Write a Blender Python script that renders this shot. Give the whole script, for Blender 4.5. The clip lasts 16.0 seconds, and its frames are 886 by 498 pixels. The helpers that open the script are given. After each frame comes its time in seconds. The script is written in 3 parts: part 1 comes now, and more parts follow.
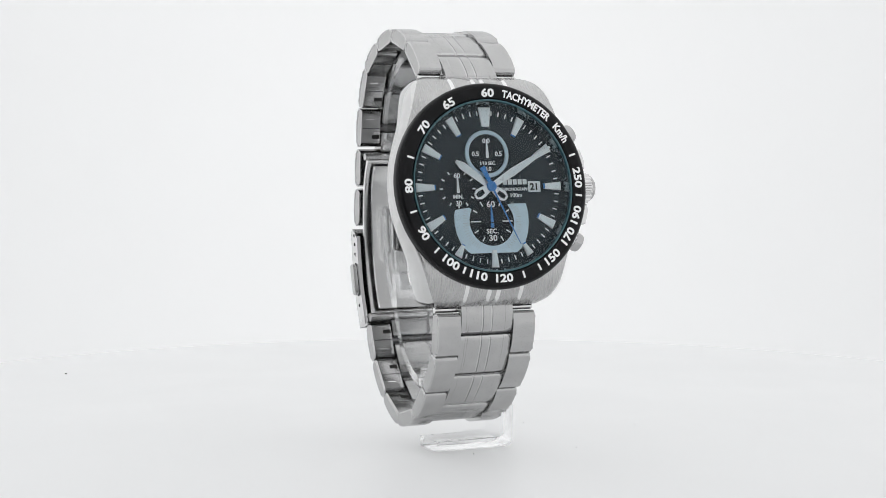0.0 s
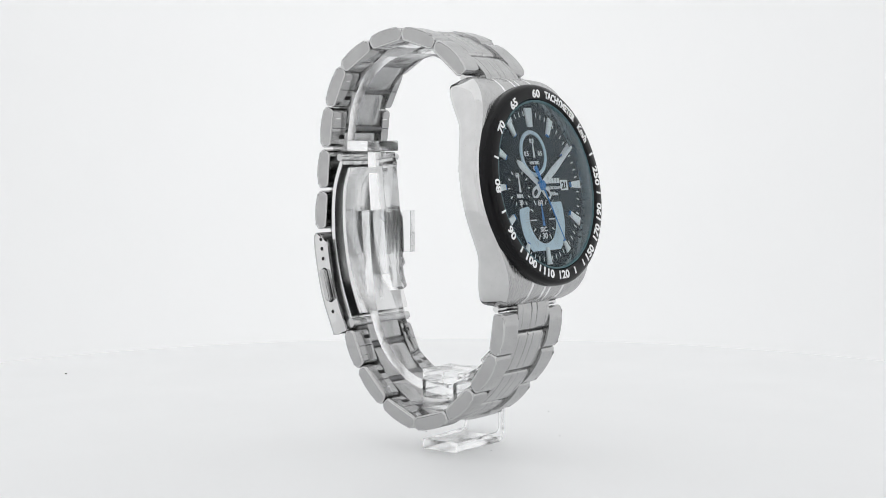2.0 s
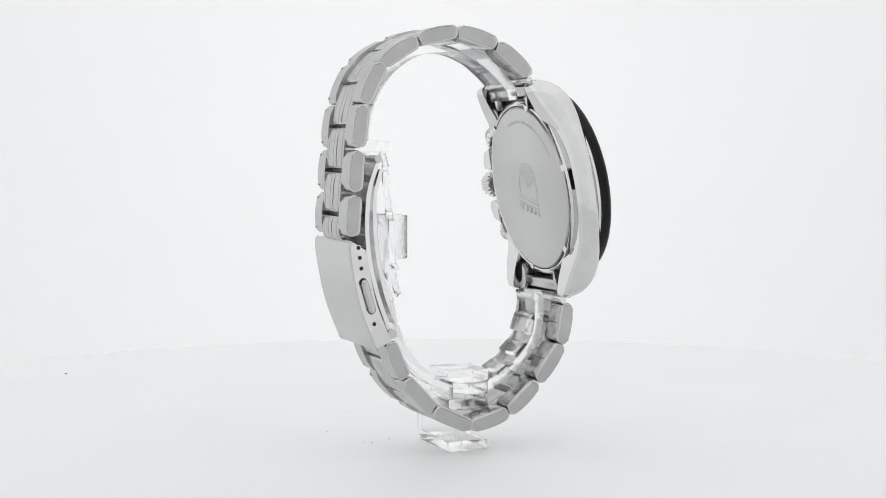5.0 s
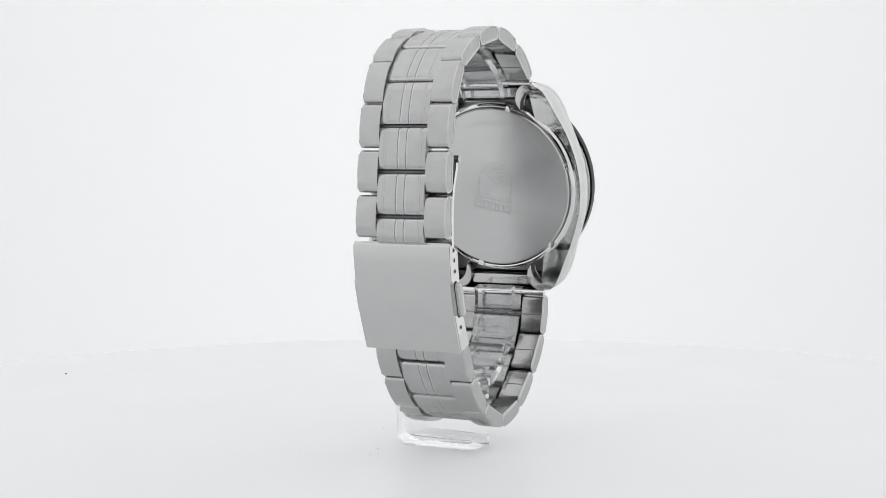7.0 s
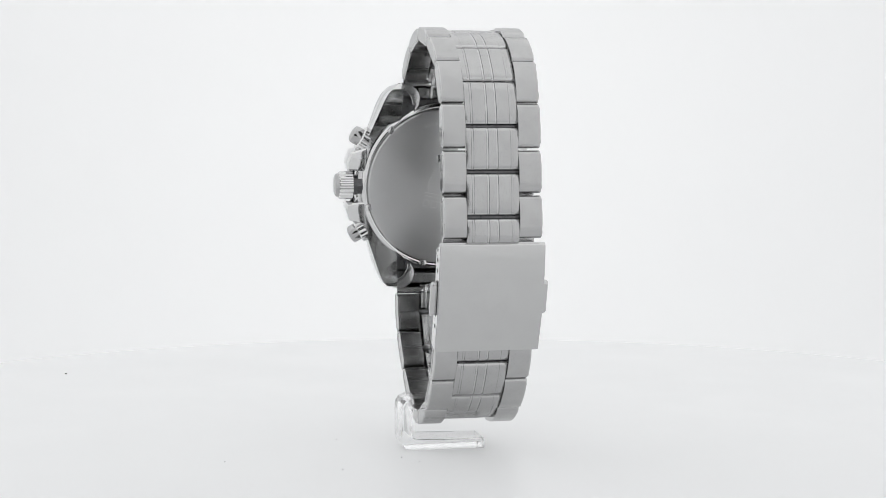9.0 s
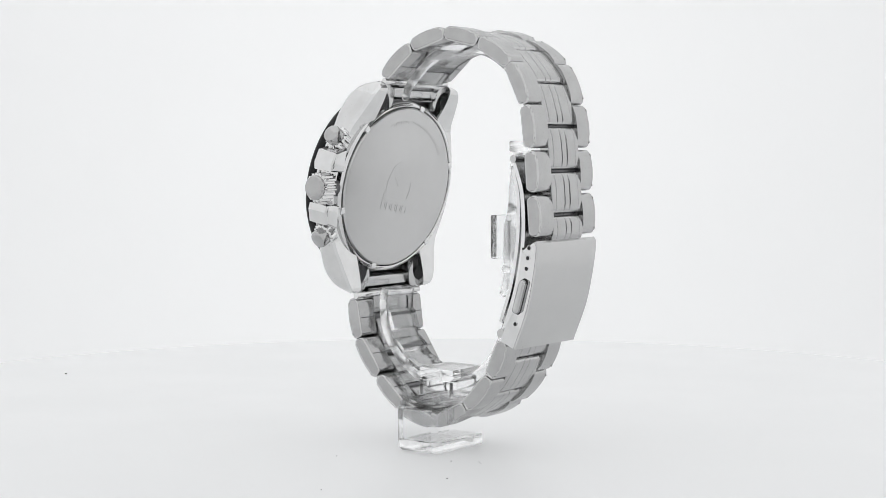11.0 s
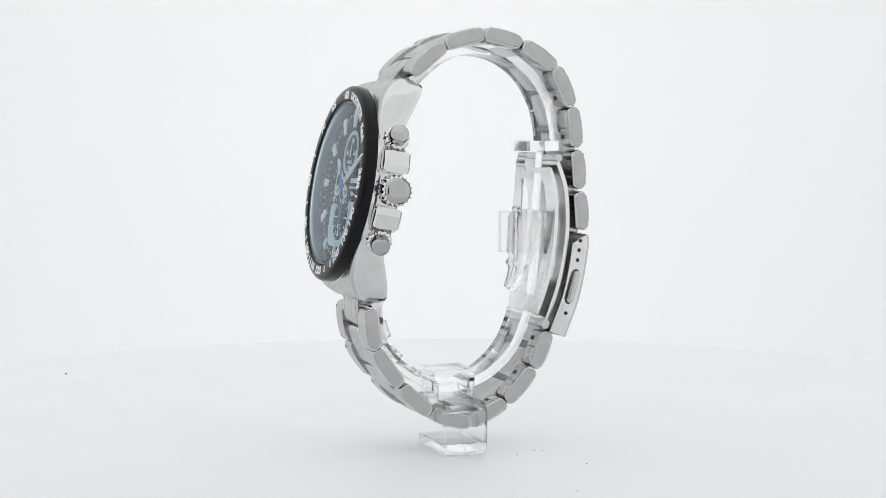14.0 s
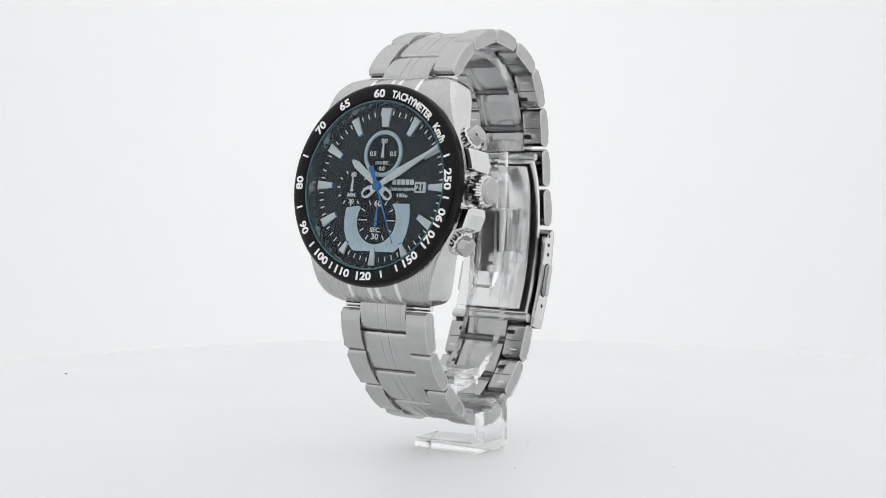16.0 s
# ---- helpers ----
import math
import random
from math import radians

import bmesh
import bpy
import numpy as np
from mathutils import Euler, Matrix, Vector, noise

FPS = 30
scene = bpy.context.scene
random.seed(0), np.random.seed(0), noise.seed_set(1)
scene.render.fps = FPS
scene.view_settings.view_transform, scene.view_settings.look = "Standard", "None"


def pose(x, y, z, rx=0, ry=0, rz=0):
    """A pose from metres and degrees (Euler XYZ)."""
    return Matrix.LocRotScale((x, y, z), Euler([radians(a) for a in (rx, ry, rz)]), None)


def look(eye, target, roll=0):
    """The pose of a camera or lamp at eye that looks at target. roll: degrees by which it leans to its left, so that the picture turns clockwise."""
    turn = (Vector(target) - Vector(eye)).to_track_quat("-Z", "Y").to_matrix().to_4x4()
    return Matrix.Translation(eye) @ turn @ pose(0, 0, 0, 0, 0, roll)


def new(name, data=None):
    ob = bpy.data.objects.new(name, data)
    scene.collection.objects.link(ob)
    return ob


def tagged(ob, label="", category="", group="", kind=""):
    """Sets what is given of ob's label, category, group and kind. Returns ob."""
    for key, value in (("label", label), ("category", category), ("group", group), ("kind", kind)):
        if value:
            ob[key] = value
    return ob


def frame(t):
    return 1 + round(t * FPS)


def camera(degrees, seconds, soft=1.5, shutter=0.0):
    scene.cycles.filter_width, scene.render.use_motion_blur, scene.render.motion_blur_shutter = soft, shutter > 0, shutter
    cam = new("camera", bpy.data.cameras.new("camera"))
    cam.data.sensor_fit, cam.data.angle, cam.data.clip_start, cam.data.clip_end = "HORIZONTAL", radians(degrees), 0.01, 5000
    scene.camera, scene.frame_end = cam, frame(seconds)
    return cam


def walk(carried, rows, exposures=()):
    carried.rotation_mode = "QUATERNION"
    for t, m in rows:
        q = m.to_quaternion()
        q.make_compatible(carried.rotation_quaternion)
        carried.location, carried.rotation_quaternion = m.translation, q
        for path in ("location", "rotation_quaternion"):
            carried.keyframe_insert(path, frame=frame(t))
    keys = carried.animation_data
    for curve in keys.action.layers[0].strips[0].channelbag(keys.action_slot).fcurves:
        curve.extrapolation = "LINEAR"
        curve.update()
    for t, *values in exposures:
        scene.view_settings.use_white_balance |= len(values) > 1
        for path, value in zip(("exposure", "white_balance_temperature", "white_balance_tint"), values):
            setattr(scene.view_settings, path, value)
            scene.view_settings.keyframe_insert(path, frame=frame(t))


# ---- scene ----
# ---- camera ----
cam = camera(31.13, 16.0, soft=0.5)
EYE = pose(0.0, -0.3485, 0.0679, 90 - 3.957, 0.0, 0.348)
walk(cam, [(0.0, EYE), (16.0, EYE)])

# ---- turn of the turntable: seconds, degrees ----
TURN = [
    (0.0, 23.76), (0.5, 29.24), (1.0, 36.91), (1.5, 44.59), (2.0, 53.93), (2.5, 62.89), (3.0, 72.30),
    (3.5, 82.28), (4.0, 92.50), (4.2, 96.60), (6.3, 139.30), (6.5, 143.2), (7.0, 154.04), (7.5, 162.55),
    (8.0, 172.95), (8.5, 182.32), (9.0, 192.23), (9.2, 196.30), (11.3, 238.10), (11.5, 242.10), (12.0, 250.90),
    (12.5, 260.23), (13.0, 269.70), (13.5, 279.09), (14.0, 290.01), (14.5, 299.15), (15.0, 309.00),
    (15.5, 317.60), (16.0, 325.78)]

# ---- light ----
world = bpy.data.worlds.new("dim_studio")
scene.world = world
world.use_nodes = True
world.node_tree.nodes["Background"].inputs[0].default_value = (0.9, 0.95, 1.0, 1)
world.node_tree.nodes["Background"].inputs[1].default_value = 0.05
scene.view_settings.exposure = 0.0
# unseen lamp added behind the back cloth of the tent to brighten its middle
lamp = bpy.data.lights.new("backdrop_fill_lamp", "AREA")
lamp.shape, lamp.size, lamp.energy = "DISK", 0.24, 0.65
lamp_ob = new("backdrop_fill_lamp", lamp)
lamp_ob.matrix_world = look((-0.02, 0.95, 0.08), (-0.02, 0.62, 0.08))


# ---- materials ----
def mat(name):
    m = bpy.data.materials.new(name)
    m.use_nodes = True
    nt = m.node_tree
    return m, nt, nt.nodes["Principled BSDF"]


def link_noise(nt, scale, detail=3.0, rough=0.55, stretch=None):
    co = nt.nodes.new("ShaderNodeTexCoord")
    mp = nt.nodes.new("ShaderNodeMapping")
    if stretch:
        mp.inputs["Scale"].default_value = stretch
    nz = nt.nodes.new("ShaderNodeTexNoise")
    nz.inputs["Scale"].default_value = scale
    nz.inputs["Detail"].default_value = detail
    nz.inputs["Roughness"].default_value = rough
    nt.links.new(co.outputs["Object"], mp.inputs["Vector"])
    nt.links.new(mp.outputs[0], nz.inputs["Vector"])
    return nz


def ramp(nt, src, a, b, lo, hi):
    r = nt.nodes.new("ShaderNodeMapRange")
    r.inputs["From Min"].default_value, r.inputs["From Max"].default_value = a, b
    r.inputs["To Min"].default_value, r.inputs["To Max"].default_value = lo, hi
    nt.links.new(src, r.inputs["Value"])
    return r.outputs["Result"]


def tint(nt, src, a, b, dark, light):
    r = nt.nodes.new("ShaderNodeValToRGB")
    r.color_ramp.elements[0].position, r.color_ramp.elements[1].position = a, b
    r.color_ramp.elements[0].color, r.color_ramp.elements[1].color = (*dark, 1), (*light, 1)
    nt.links.new(src, r.inputs["Fac"])
    return r.outputs["Color"]


def bump(nt, bsdf, src, strength, dist):
    b = nt.nodes.new("ShaderNodeBump")
    b.inputs["Strength"].default_value, b.inputs["Distance"].default_value = strength, dist
    nt.links.new(src, b.inputs["Height"])
    nt.links.new(b.outputs["Normal"], bsdf.inputs["Normal"])


def steel(name, lo, hi, rough, grain=None, relief=0.0, spread=0.05, aniso=0.0, axis="Z"):
    m, nt, b = mat(name)
    b.inputs["Metallic"].default_value = 1.0
    wide = link_noise(nt, 260.0, 4.0)
    nt.links.new(tint(nt, wide.outputs["Fac"], 0.3, 0.7, lo, hi), b.inputs["Base Color"])
    fine = link_noise(nt, 1.0, 2.0, 0.6, grain or (2500, 2500, 2500))
    nt.links.new(ramp(nt, fine.outputs["Fac"], 0.3, 0.7, rough - spread, rough + spread), b.inputs["Roughness"])
    if relief:
        bump(nt, b, fine.outputs["Fac"], relief, 0.00003)
    if aniso:
        b.inputs["Anisotropic"].default_value = aniso
        b.inputs["Anisotropic Rotation"].default_value = 0.25
        t = nt.nodes.new("ShaderNodeTangent")
        t.direction_type, t.axis = "RADIAL", axis
        nt.links.new(t.outputs[0], b.inputs["Tangent"])
    return m


# same steel as the links, colour lowered to hold the shade inside the band
INNER_SHADED = steel("inner_shaded_steel", (0.36, 0.36, 0.36), (0.44, 0.44, 0.44), 0.16, (9000, 350, 350), 0.02, 0.03)
BLADE = steel("bright_rolled_steel", (0.76, 0.76, 0.76), (0.82, 0.82, 0.82), 0.2, (300, 4000, 4000), 0.05, 0.04)
BRUSHED = steel("brushed_steel", (0.45, 0.45, 0.45), (0.495, 0.495, 0.495), 0.24, (9000, 350, 350), 0.02, 0.03)
ENDFACE = steel("satin_end_steel", (0.42, 0.42, 0.42), (0.47, 0.47, 0.47), 0.08, (300, 4000, 4000), 0.03, 0.02)
BRUSHED_CASE = steel("brushed_case_steel", (0.45, 0.45, 0.45), (0.50, 0.50, 0.50), 0.26, (9000, 350, 350), 0.04)
POLISHED = steel("polished_steel", (0.66, 0.66, 0.66), (0.72, 0.72, 0.72), 0.07, None, 0.0, 0.03)
FLANK = steel("case_flank_steel", (0.62, 0.62, 0.62), (0.68, 0.68, 0.68), 0.11, None, 0.0, 0.02)
SATIN = steel("satin_steel", (0.545, 0.545, 0.545), (0.565, 0.565, 0.565), 0.22, (120, 9000, 9000), 0.12, 0.02)
BACK = steel("turned_steel", (0.56, 0.56, 0.56), (0.575, 0.575, 0.575), 0.30, None, 0.0, 0.006, 0.8, "Y")
# colour darkened for the shade in link gaps and the lug cavity
DARKSTEEL = steel("recess_shade_steel", (0.13, 0.13, 0.135), (0.18, 0.18, 0.185), 0.3, None, 0.0, 0.05)


def paint(name, col, rough=0.45, var=0.12, metallic=0.0, scale=900.0, spec=0.5):
    m, nt, b = mat(name)
    nz = link_noise(nt, scale, 4.0)
    d = tuple(c * (1 - var) for c in col)
    l = tuple(min(1, c * (1 + var)) for c in col)
    nt.links.new(tint(nt, nz.outputs["Fac"], 0.3, 0.7, d, l), b.inputs["Base Color"])
    nt.links.new(ramp(nt, nz.outputs["Fac"], 0.3, 0.7, rough * 0.85, rough * 1.15), b.inputs["Roughness"])
    b.inputs["Metallic"].default_value = metallic
    b.inputs["Specular IOR Level"].default_value = spec
    return m


BLACK = paint("black_coated_bezel", (0.005, 0.005, 0.006), 0.2, 0.08, spec=0.16)
DIAL = paint("black_dial", (0.005, 0.011, 0.017), 0.4, spec=0.2)
SUBDIAL = paint("sunk_dial", (0.003, 0.005, 0.009), 0.45, spec=0.2)
WHITE = paint("white_print", (0.90, 0.905, 0.91), 0.5, 0.03)
LUME = paint("pale_lume", (0.88, 0.92, 0.93), 0.45, 0.04)
BLUEGREY = paint("pale_blue_lacquer", (0.66, 0.79, 0.88), 0.4, 0.06)
BLUE = paint("blue_hand", (0.03, 0.22, 0.60), 0.35, 0.08)
HANDS = paint("silver_hand", (0.93, 0.94, 0.95), 0.3, 0.03, 0.1)
ETCH = paint("etched_grey", (0.60, 0.60, 0.60), 0.5, 0.04, 1.0)
HOLE = paint("dark_hole", (0.012, 0.012, 0.012), 0.6)
REHAUT = paint("dark_flange", (0.28, 0.34, 0.36), 0.12, 0.1, 0.9)
TEAL = paint("teal_glass_reflection", (0.045, 0.12, 0.14), 0.3, 0.1)
DUST = paint("dark_dust", (0.05, 0.05, 0.05), 0.9)


def clear(name, col, rough=0.0, ior=1.49):
    m, nt, b = mat(name)
    b.inputs["Base Color"].default_value = (*col, 1)
    b.inputs["Transmission Weight"].default_value = 1.0
    b.inputs["IOR"].default_value = ior
    nz = link_noise(nt, 700.0, 4.0)
    nt.links.new(ramp(nt, nz.outputs["Fac"], 0.35, 0.75, rough, rough + 0.05), b.inputs["Roughness"])
    if rough:
        bump(nt, b, nz.outputs["Fac"], 0.08, 0.0002)
    return m


ACRYLIC = clear("clear_acrylic", (0.985, 0.988, 0.99), 0.13, 1.22)


def crystal_material():
    """Thin clear glass: sees straight through, and mirrors more towards the edge."""
    m = bpy.data.materials.new("mineral_glass")
    m.use_nodes = True
    nt = m.node_tree
    through_it = nt.nodes.new("ShaderNodeBsdfTransparent")
    through_it.inputs["Color"].default_value = (0.94, 0.98, 0.99, 1)
    gloss = nt.nodes.new("ShaderNodeBsdfGlossy")
    gloss.inputs["Color"].default_value = (0.86, 0.95, 1.0, 1)
    gloss.inputs["Roughness"].default_value = 0.58
    fr = nt.nodes.new("ShaderNodeFresnel")
    fr.inputs["IOR"].default_value = 1.43
    mix = nt.nodes.new("ShaderNodeMixShader")
    nt.links.new(fr.outputs[0], mix.inputs[0])
    nt.links.new(through_it.outputs[0], mix.inputs[1])
    nt.links.new(gloss.outputs[0], mix.inputs[2])
    nt.links.new(mix.outputs[0], nt.nodes["Material Output"].inputs["Surface"])
    return m


CRYSTAL = crystal_material()
CRYSTAL_BODY = bpy.data.materials.new("clear_glass_body")
CRYSTAL_BODY.use_nodes = True
body = CRYSTAL_BODY.node_tree
body.links.new(body.nodes.new("ShaderNodeBsdfTransparent").outputs[0], body.nodes["Material Output"].inputs["Surface"])


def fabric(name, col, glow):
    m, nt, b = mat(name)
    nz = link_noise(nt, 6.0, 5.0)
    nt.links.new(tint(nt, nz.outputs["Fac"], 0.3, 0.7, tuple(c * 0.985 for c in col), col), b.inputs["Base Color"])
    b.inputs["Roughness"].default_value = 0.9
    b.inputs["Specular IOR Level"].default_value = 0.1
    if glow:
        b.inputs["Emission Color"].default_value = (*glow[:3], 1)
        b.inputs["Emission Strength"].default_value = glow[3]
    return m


# the tent's cloth glows by itself, in place of unseen lamps outside
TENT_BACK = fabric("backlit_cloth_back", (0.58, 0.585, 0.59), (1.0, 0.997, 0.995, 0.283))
cloth = TENT_BACK.node_tree
thin = cloth.nodes.new("ShaderNodeBsdfTranslucent")
thin.inputs["Color"].default_value = (0.3, 0.3, 0.3, 1)
both = cloth.nodes.new("ShaderNodeAddShader")
cloth.links.new(cloth.nodes["Principled BSDF"].outputs[0], both.inputs[0])
cloth.links.new(thin.outputs[0], both.inputs[1])
cloth.links.new(both.outputs[0], cloth.nodes["Material Output"].inputs["Surface"])
TENT_SKIN = bpy.data.materials.new("thin_white_cloth")
TENT_SKIN.use_nodes = True
cloth = TENT_SKIN.node_tree
thin = cloth.nodes.new("ShaderNodeBsdfTranslucent")
thin.inputs["Color"].default_value = (0.8, 0.8, 0.8, 1)
cloth.links.new(thin.outputs[0], cloth.nodes["Material Output"].inputs["Surface"])
TENT_SIDE = fabric("glowing_cloth_side", (0.58, 0.585, 0.59), (1.0, 0.997, 0.995, 0.46))
TENT_TOP = fabric("glowing_cloth_top", (0.58, 0.585, 0.59), (1.0, 0.997, 0.995, 0.60))
# the front's glow is an added fill for dial and links facing the camera
TENT_FRONT = fabric("fill_glow_cloth_front", (0.58, 0.585, 0.59), (1.0, 0.997, 0.995, 0.41))
TABLE = fabric("white_table", (0.80, 0.81, 0.82), None)
ROOM = paint("dark_room", (0.02, 0.02, 0.022), 0.8, 0.2, 0.0, 4.0)


def plate_material():
    m, nt, b = mat("glowing_acrylic_plate")
    nz = link_noise(nt, 18.0, 5.0)
    nt.links.new(tint(nt, nz.outputs["Fac"], 0.3, 0.7, (0.48, 0.485, 0.49), (0.50, 0.505, 0.51)), b.inputs["Base Color"])
    nt.links.new(ramp(nt, nz.outputs["Fac"], 0.3, 0.7, 0.34, 0.46), b.inputs["Roughness"])
    b.inputs["Specular IOR Level"].default_value = 0.25
    # glow added to the opal plate itself, thinning the shadow under the watch
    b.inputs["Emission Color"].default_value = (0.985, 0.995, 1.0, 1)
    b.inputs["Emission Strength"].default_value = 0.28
    return m


PLATE = plate_material()

# ---- frames of reference, in millimetres ----
FLOOR = -67.9
MIDX = -2.2
FACE = Vector((MIDX, -26.65, -9.27))
UP, OUT = Vector((0, 0.178, 0.984)), Vector((0, -0.984, 0.178))


def mm(x, y, z):
    """From the turntable's axis, in millimetres, to metres over the turntable."""
    return Vector((x, y, z - FLOOR)) * 0.001


def band(x, y, z):
    return mm(x + MIDX, y, z)


def face(x, v, w):
    """Across the dial, up the dial, out of the dial."""
    p = FACE + Vector((x, 0, 0)) + v * UP + w * OUT
    return mm(*p)


# ---- mesh helpers ----
def part(name, bm, materials, parent, label="", smooth=35):
    bmesh.ops.recalc_face_normals(bm, faces=bm.faces)
    me = bpy.data.meshes.new(name)
    for f in bm.faces:
        f.smooth = bool(smooth)
    if smooth:
        for e in bm.edges:
            e.smooth = len(e.link_faces) == 2 and e.calc_face_angle(0) < radians(smooth)
    bm.to_mesh(me)
    bm.free()
    for m in (materials if isinstance(materials, (list, tuple)) else (materials,)):
        me.materials.append(m)
    ob = new(name, me)
    if parent:
        ob.parent = parent
    if label:
        ob["label"] = label
    return ob


def prism(bm, pts, place, h0, h1, bevel=0.0, segs=2, mi=0):
    """Extrudes a 2D outline between two heights; place(a, b, h) gives the point."""
    lo = [bm.verts.new(place(a, b, h0)) for a, b in pts]
    hi = [bm.verts.new(place(a, b, h1)) for a, b in pts]
    n = len(pts)
    fs = [bm.faces.new(lo[::-1]), bm.faces.new(hi)]
    for i in range(n):
        fs.append(bm.faces.new((lo[i], lo[(i + 1) % n], hi[(i + 1) % n], hi[i])))
    for f in fs:
        f.material_index = mi
    if bevel:
        es = list({e for f in fs[:2] for e in f.edges})
        bmesh.ops.bevel(bm, geom=es, offset=bevel * 0.001, segments=segs, affect="EDGES", profile=0.6, clamp_overlap=True)
    return fs


def block(bm, x0, x1, y0, y1, z0, z1, place, bevel=0.0, segs=2):
    prism(bm, [(x0, y0), (x1, y0), (x1, y1), (x0, y1)], lambda a, b, h: place(a, b, h), z0, z1, bevel, segs)


def lathe(bm, profile, place, seg=96, closed=True, mi=0):
    """Turns a profile of (radius, height); place(x, y, h)."""
    rings = []
    for r, h in profile:
        if r < 1e-6:
            rings.append([bm.verts.new(place(0, 0, h))])
        else:
            rings.append([bm.verts.new(place(r * math.cos(2 * math.pi * i / seg), r * math.sin(2 * math.pi * i / seg), h)) for i in range(seg)])
    pairs = list(zip(rings, rings[1:])) + ([(rings[-1], rings[0])] if closed else [])
    for a, b in pairs:
        for i in range(seg):
            j = (i + 1) % seg
            if len(a) == 1 and len(b) == 1:
                continue
            if len(a) == 1:
                f = bm.faces.new((a[0], b[i], b[j]))
            elif len(b) == 1:
                f = bm.faces.new((a[i], a[j], b[0]))
            else:
                f = bm.faces.new((a[i], a[j], b[j], b[i]))
            f.material_index = mi
    return rings


def sweep(bm, path, thick, x0, x1, place, bevel=0.25):
    """A strip that follows a path in (y, z), with thickness to its inner side."""
    n = len(path)
    outer, inner = [], []
    for i, p in enumerate(path):
        a, b = Vector(path[max(i - 1, 0)]), Vector(path[min(i + 1, n - 1)])
        t = (b - a).normalized()
        q = Vector(p) + Vector((-t.y, t.x)) * thick
        outer.append(tuple(p))
        inner.append(tuple(q))
    prism(bm, outer + inner[::-1], lambda a, b, h: place(h, a, b), x0, x1, bevel)


def curve_through(pts, per=5):
    """Points of a smooth curve through the given ones."""
    out = []
    P = [Vector(p) for p in pts]
    P = [2 * P[0] - P[1]] + P + [2 * P[-1] - P[-2]]
    for i in range(1, len(P) - 2):
        for k in range(per):
            t = k / per
            a, b, c, d = P[i - 1:i + 3]
            out.append(tuple(0.5 * (2 * b + (c - a) * t + (2 * a - 5 * b + 4 * c - d) * t * t + (3 * b - a - 3 * c + d) * t ** 3)))
    out.append(tuple(P[-2]))
    return out


def thing(name, label, category, group="", kind=""):
    return tagged(new(name), label, category, group, kind)


# ---- the light tent ----
def slab(name, x0, x1, y0, y1, z0, z1, material, label, category="wall", kind="structure"):
    bm = bmesh.new()
    prism(bm, [(x0, y0), (x1, y0), (x1, y1), (x0, y1)], lambda a, b, h: Vector((a, b, h)), z0, z1)
    return tagged(part(name, bm, material, None, smooth=0), label, category, kind=kind)


TX, TB, TF, TH, TZ = 0.50, 0.62, -0.36, 0.62, -0.14
slab("ground", -TX - 0.3, TX + 0.3, TF - 0.7, TB + 0.1, TZ - 0.02, TZ, TABLE, "white table top under the turntable", "table")
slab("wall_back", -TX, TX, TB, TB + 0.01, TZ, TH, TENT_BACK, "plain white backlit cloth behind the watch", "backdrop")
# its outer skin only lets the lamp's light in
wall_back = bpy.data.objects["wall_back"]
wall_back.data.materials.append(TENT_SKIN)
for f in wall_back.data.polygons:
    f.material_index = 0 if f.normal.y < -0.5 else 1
slab("wall_left", -TX - 0.01, -TX, TF, TB + 0.01, TZ, TH, TENT_SIDE, "white glowing cloth side of the light tent")
slab("wall_right", TX, TX + 0.01, TF, TB + 0.01, TZ, TH, TENT_SIDE, "white glowing cloth side of the light tent")
slab("ceiling", -TX - 0.01, TX + 0.01, TF, TB + 0.01, TH, TH + 0.01, TENT_TOP, "white glowing cloth top of the light tent", "ceiling")


def front_cloth():
    """White cloth behind the camera with one opening into the dark room."""
    x0, x1, z0, z1 = -0.13, 0.035, -0.01, 0.15
    bm = bmesh.new()
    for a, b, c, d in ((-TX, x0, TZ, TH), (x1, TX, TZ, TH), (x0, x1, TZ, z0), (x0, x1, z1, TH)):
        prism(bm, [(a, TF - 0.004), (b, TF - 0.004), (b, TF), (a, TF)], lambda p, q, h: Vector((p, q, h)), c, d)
    tagged(part("wall_front", bm, TENT_FRONT, None, smooth=0), "white glowing cloth front of the tent with an opening", "wall", kind="structure")
    slab("wall_room", -TX - 0.3, TX + 0.3, TF - 0.70, TF - 0.69, TZ, TH, ROOM, "dark wall of the room outside the tent")


front_cloth()


# ---- turntable ----
def make_turntable():
    bm = bmesh.new()
    R = 191.0
    prof = [(0, 0), (R - 1.2, 0), (R - 0.3, -0.4), (R, -1.2), (R, -9), (R - 1, -10), (0, -10)]
    lathe(bm, prof, lambda x, y, h: Vector((x, y, h)) * 0.001, 160, closed=False)
    top = tagged(new("turntable"), "round white glossy turntable plate", "turntable")
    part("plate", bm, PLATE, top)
    bm = bmesh.new()
    lathe(bm, [(0, -10.0), (150, -10.5), (150, -54.5), (0, -54.5)], lambda x, y, h: Vector((x, y, h)) * 0.001, 96, closed=False)
    part("base", bm, TABLE, top)
    return top


turntable = make_turntable()


# ---- the wristwatch ----
watch = thing("wristwatch", "steel chronograph wristwatch with black dial on clear stand", "watch")

UPPER = [(-13.5, 14.4), (-5.4, 21.2), (4.2, 23.95), (13.6, 21.8), (22.0, 16.5), (26.3, 7.5), (27.5, -2.0), (28.2, -11.15), (28.9, -20.3)]
LOWER = [(-22.9, -35.6), (-21.5, -45.1), (-15.6, -53.5), (-8.5, -60.0), (1.1, -62.7), (10.4, -58.4), (17.2, -51.0), (20.9, -42.5)]


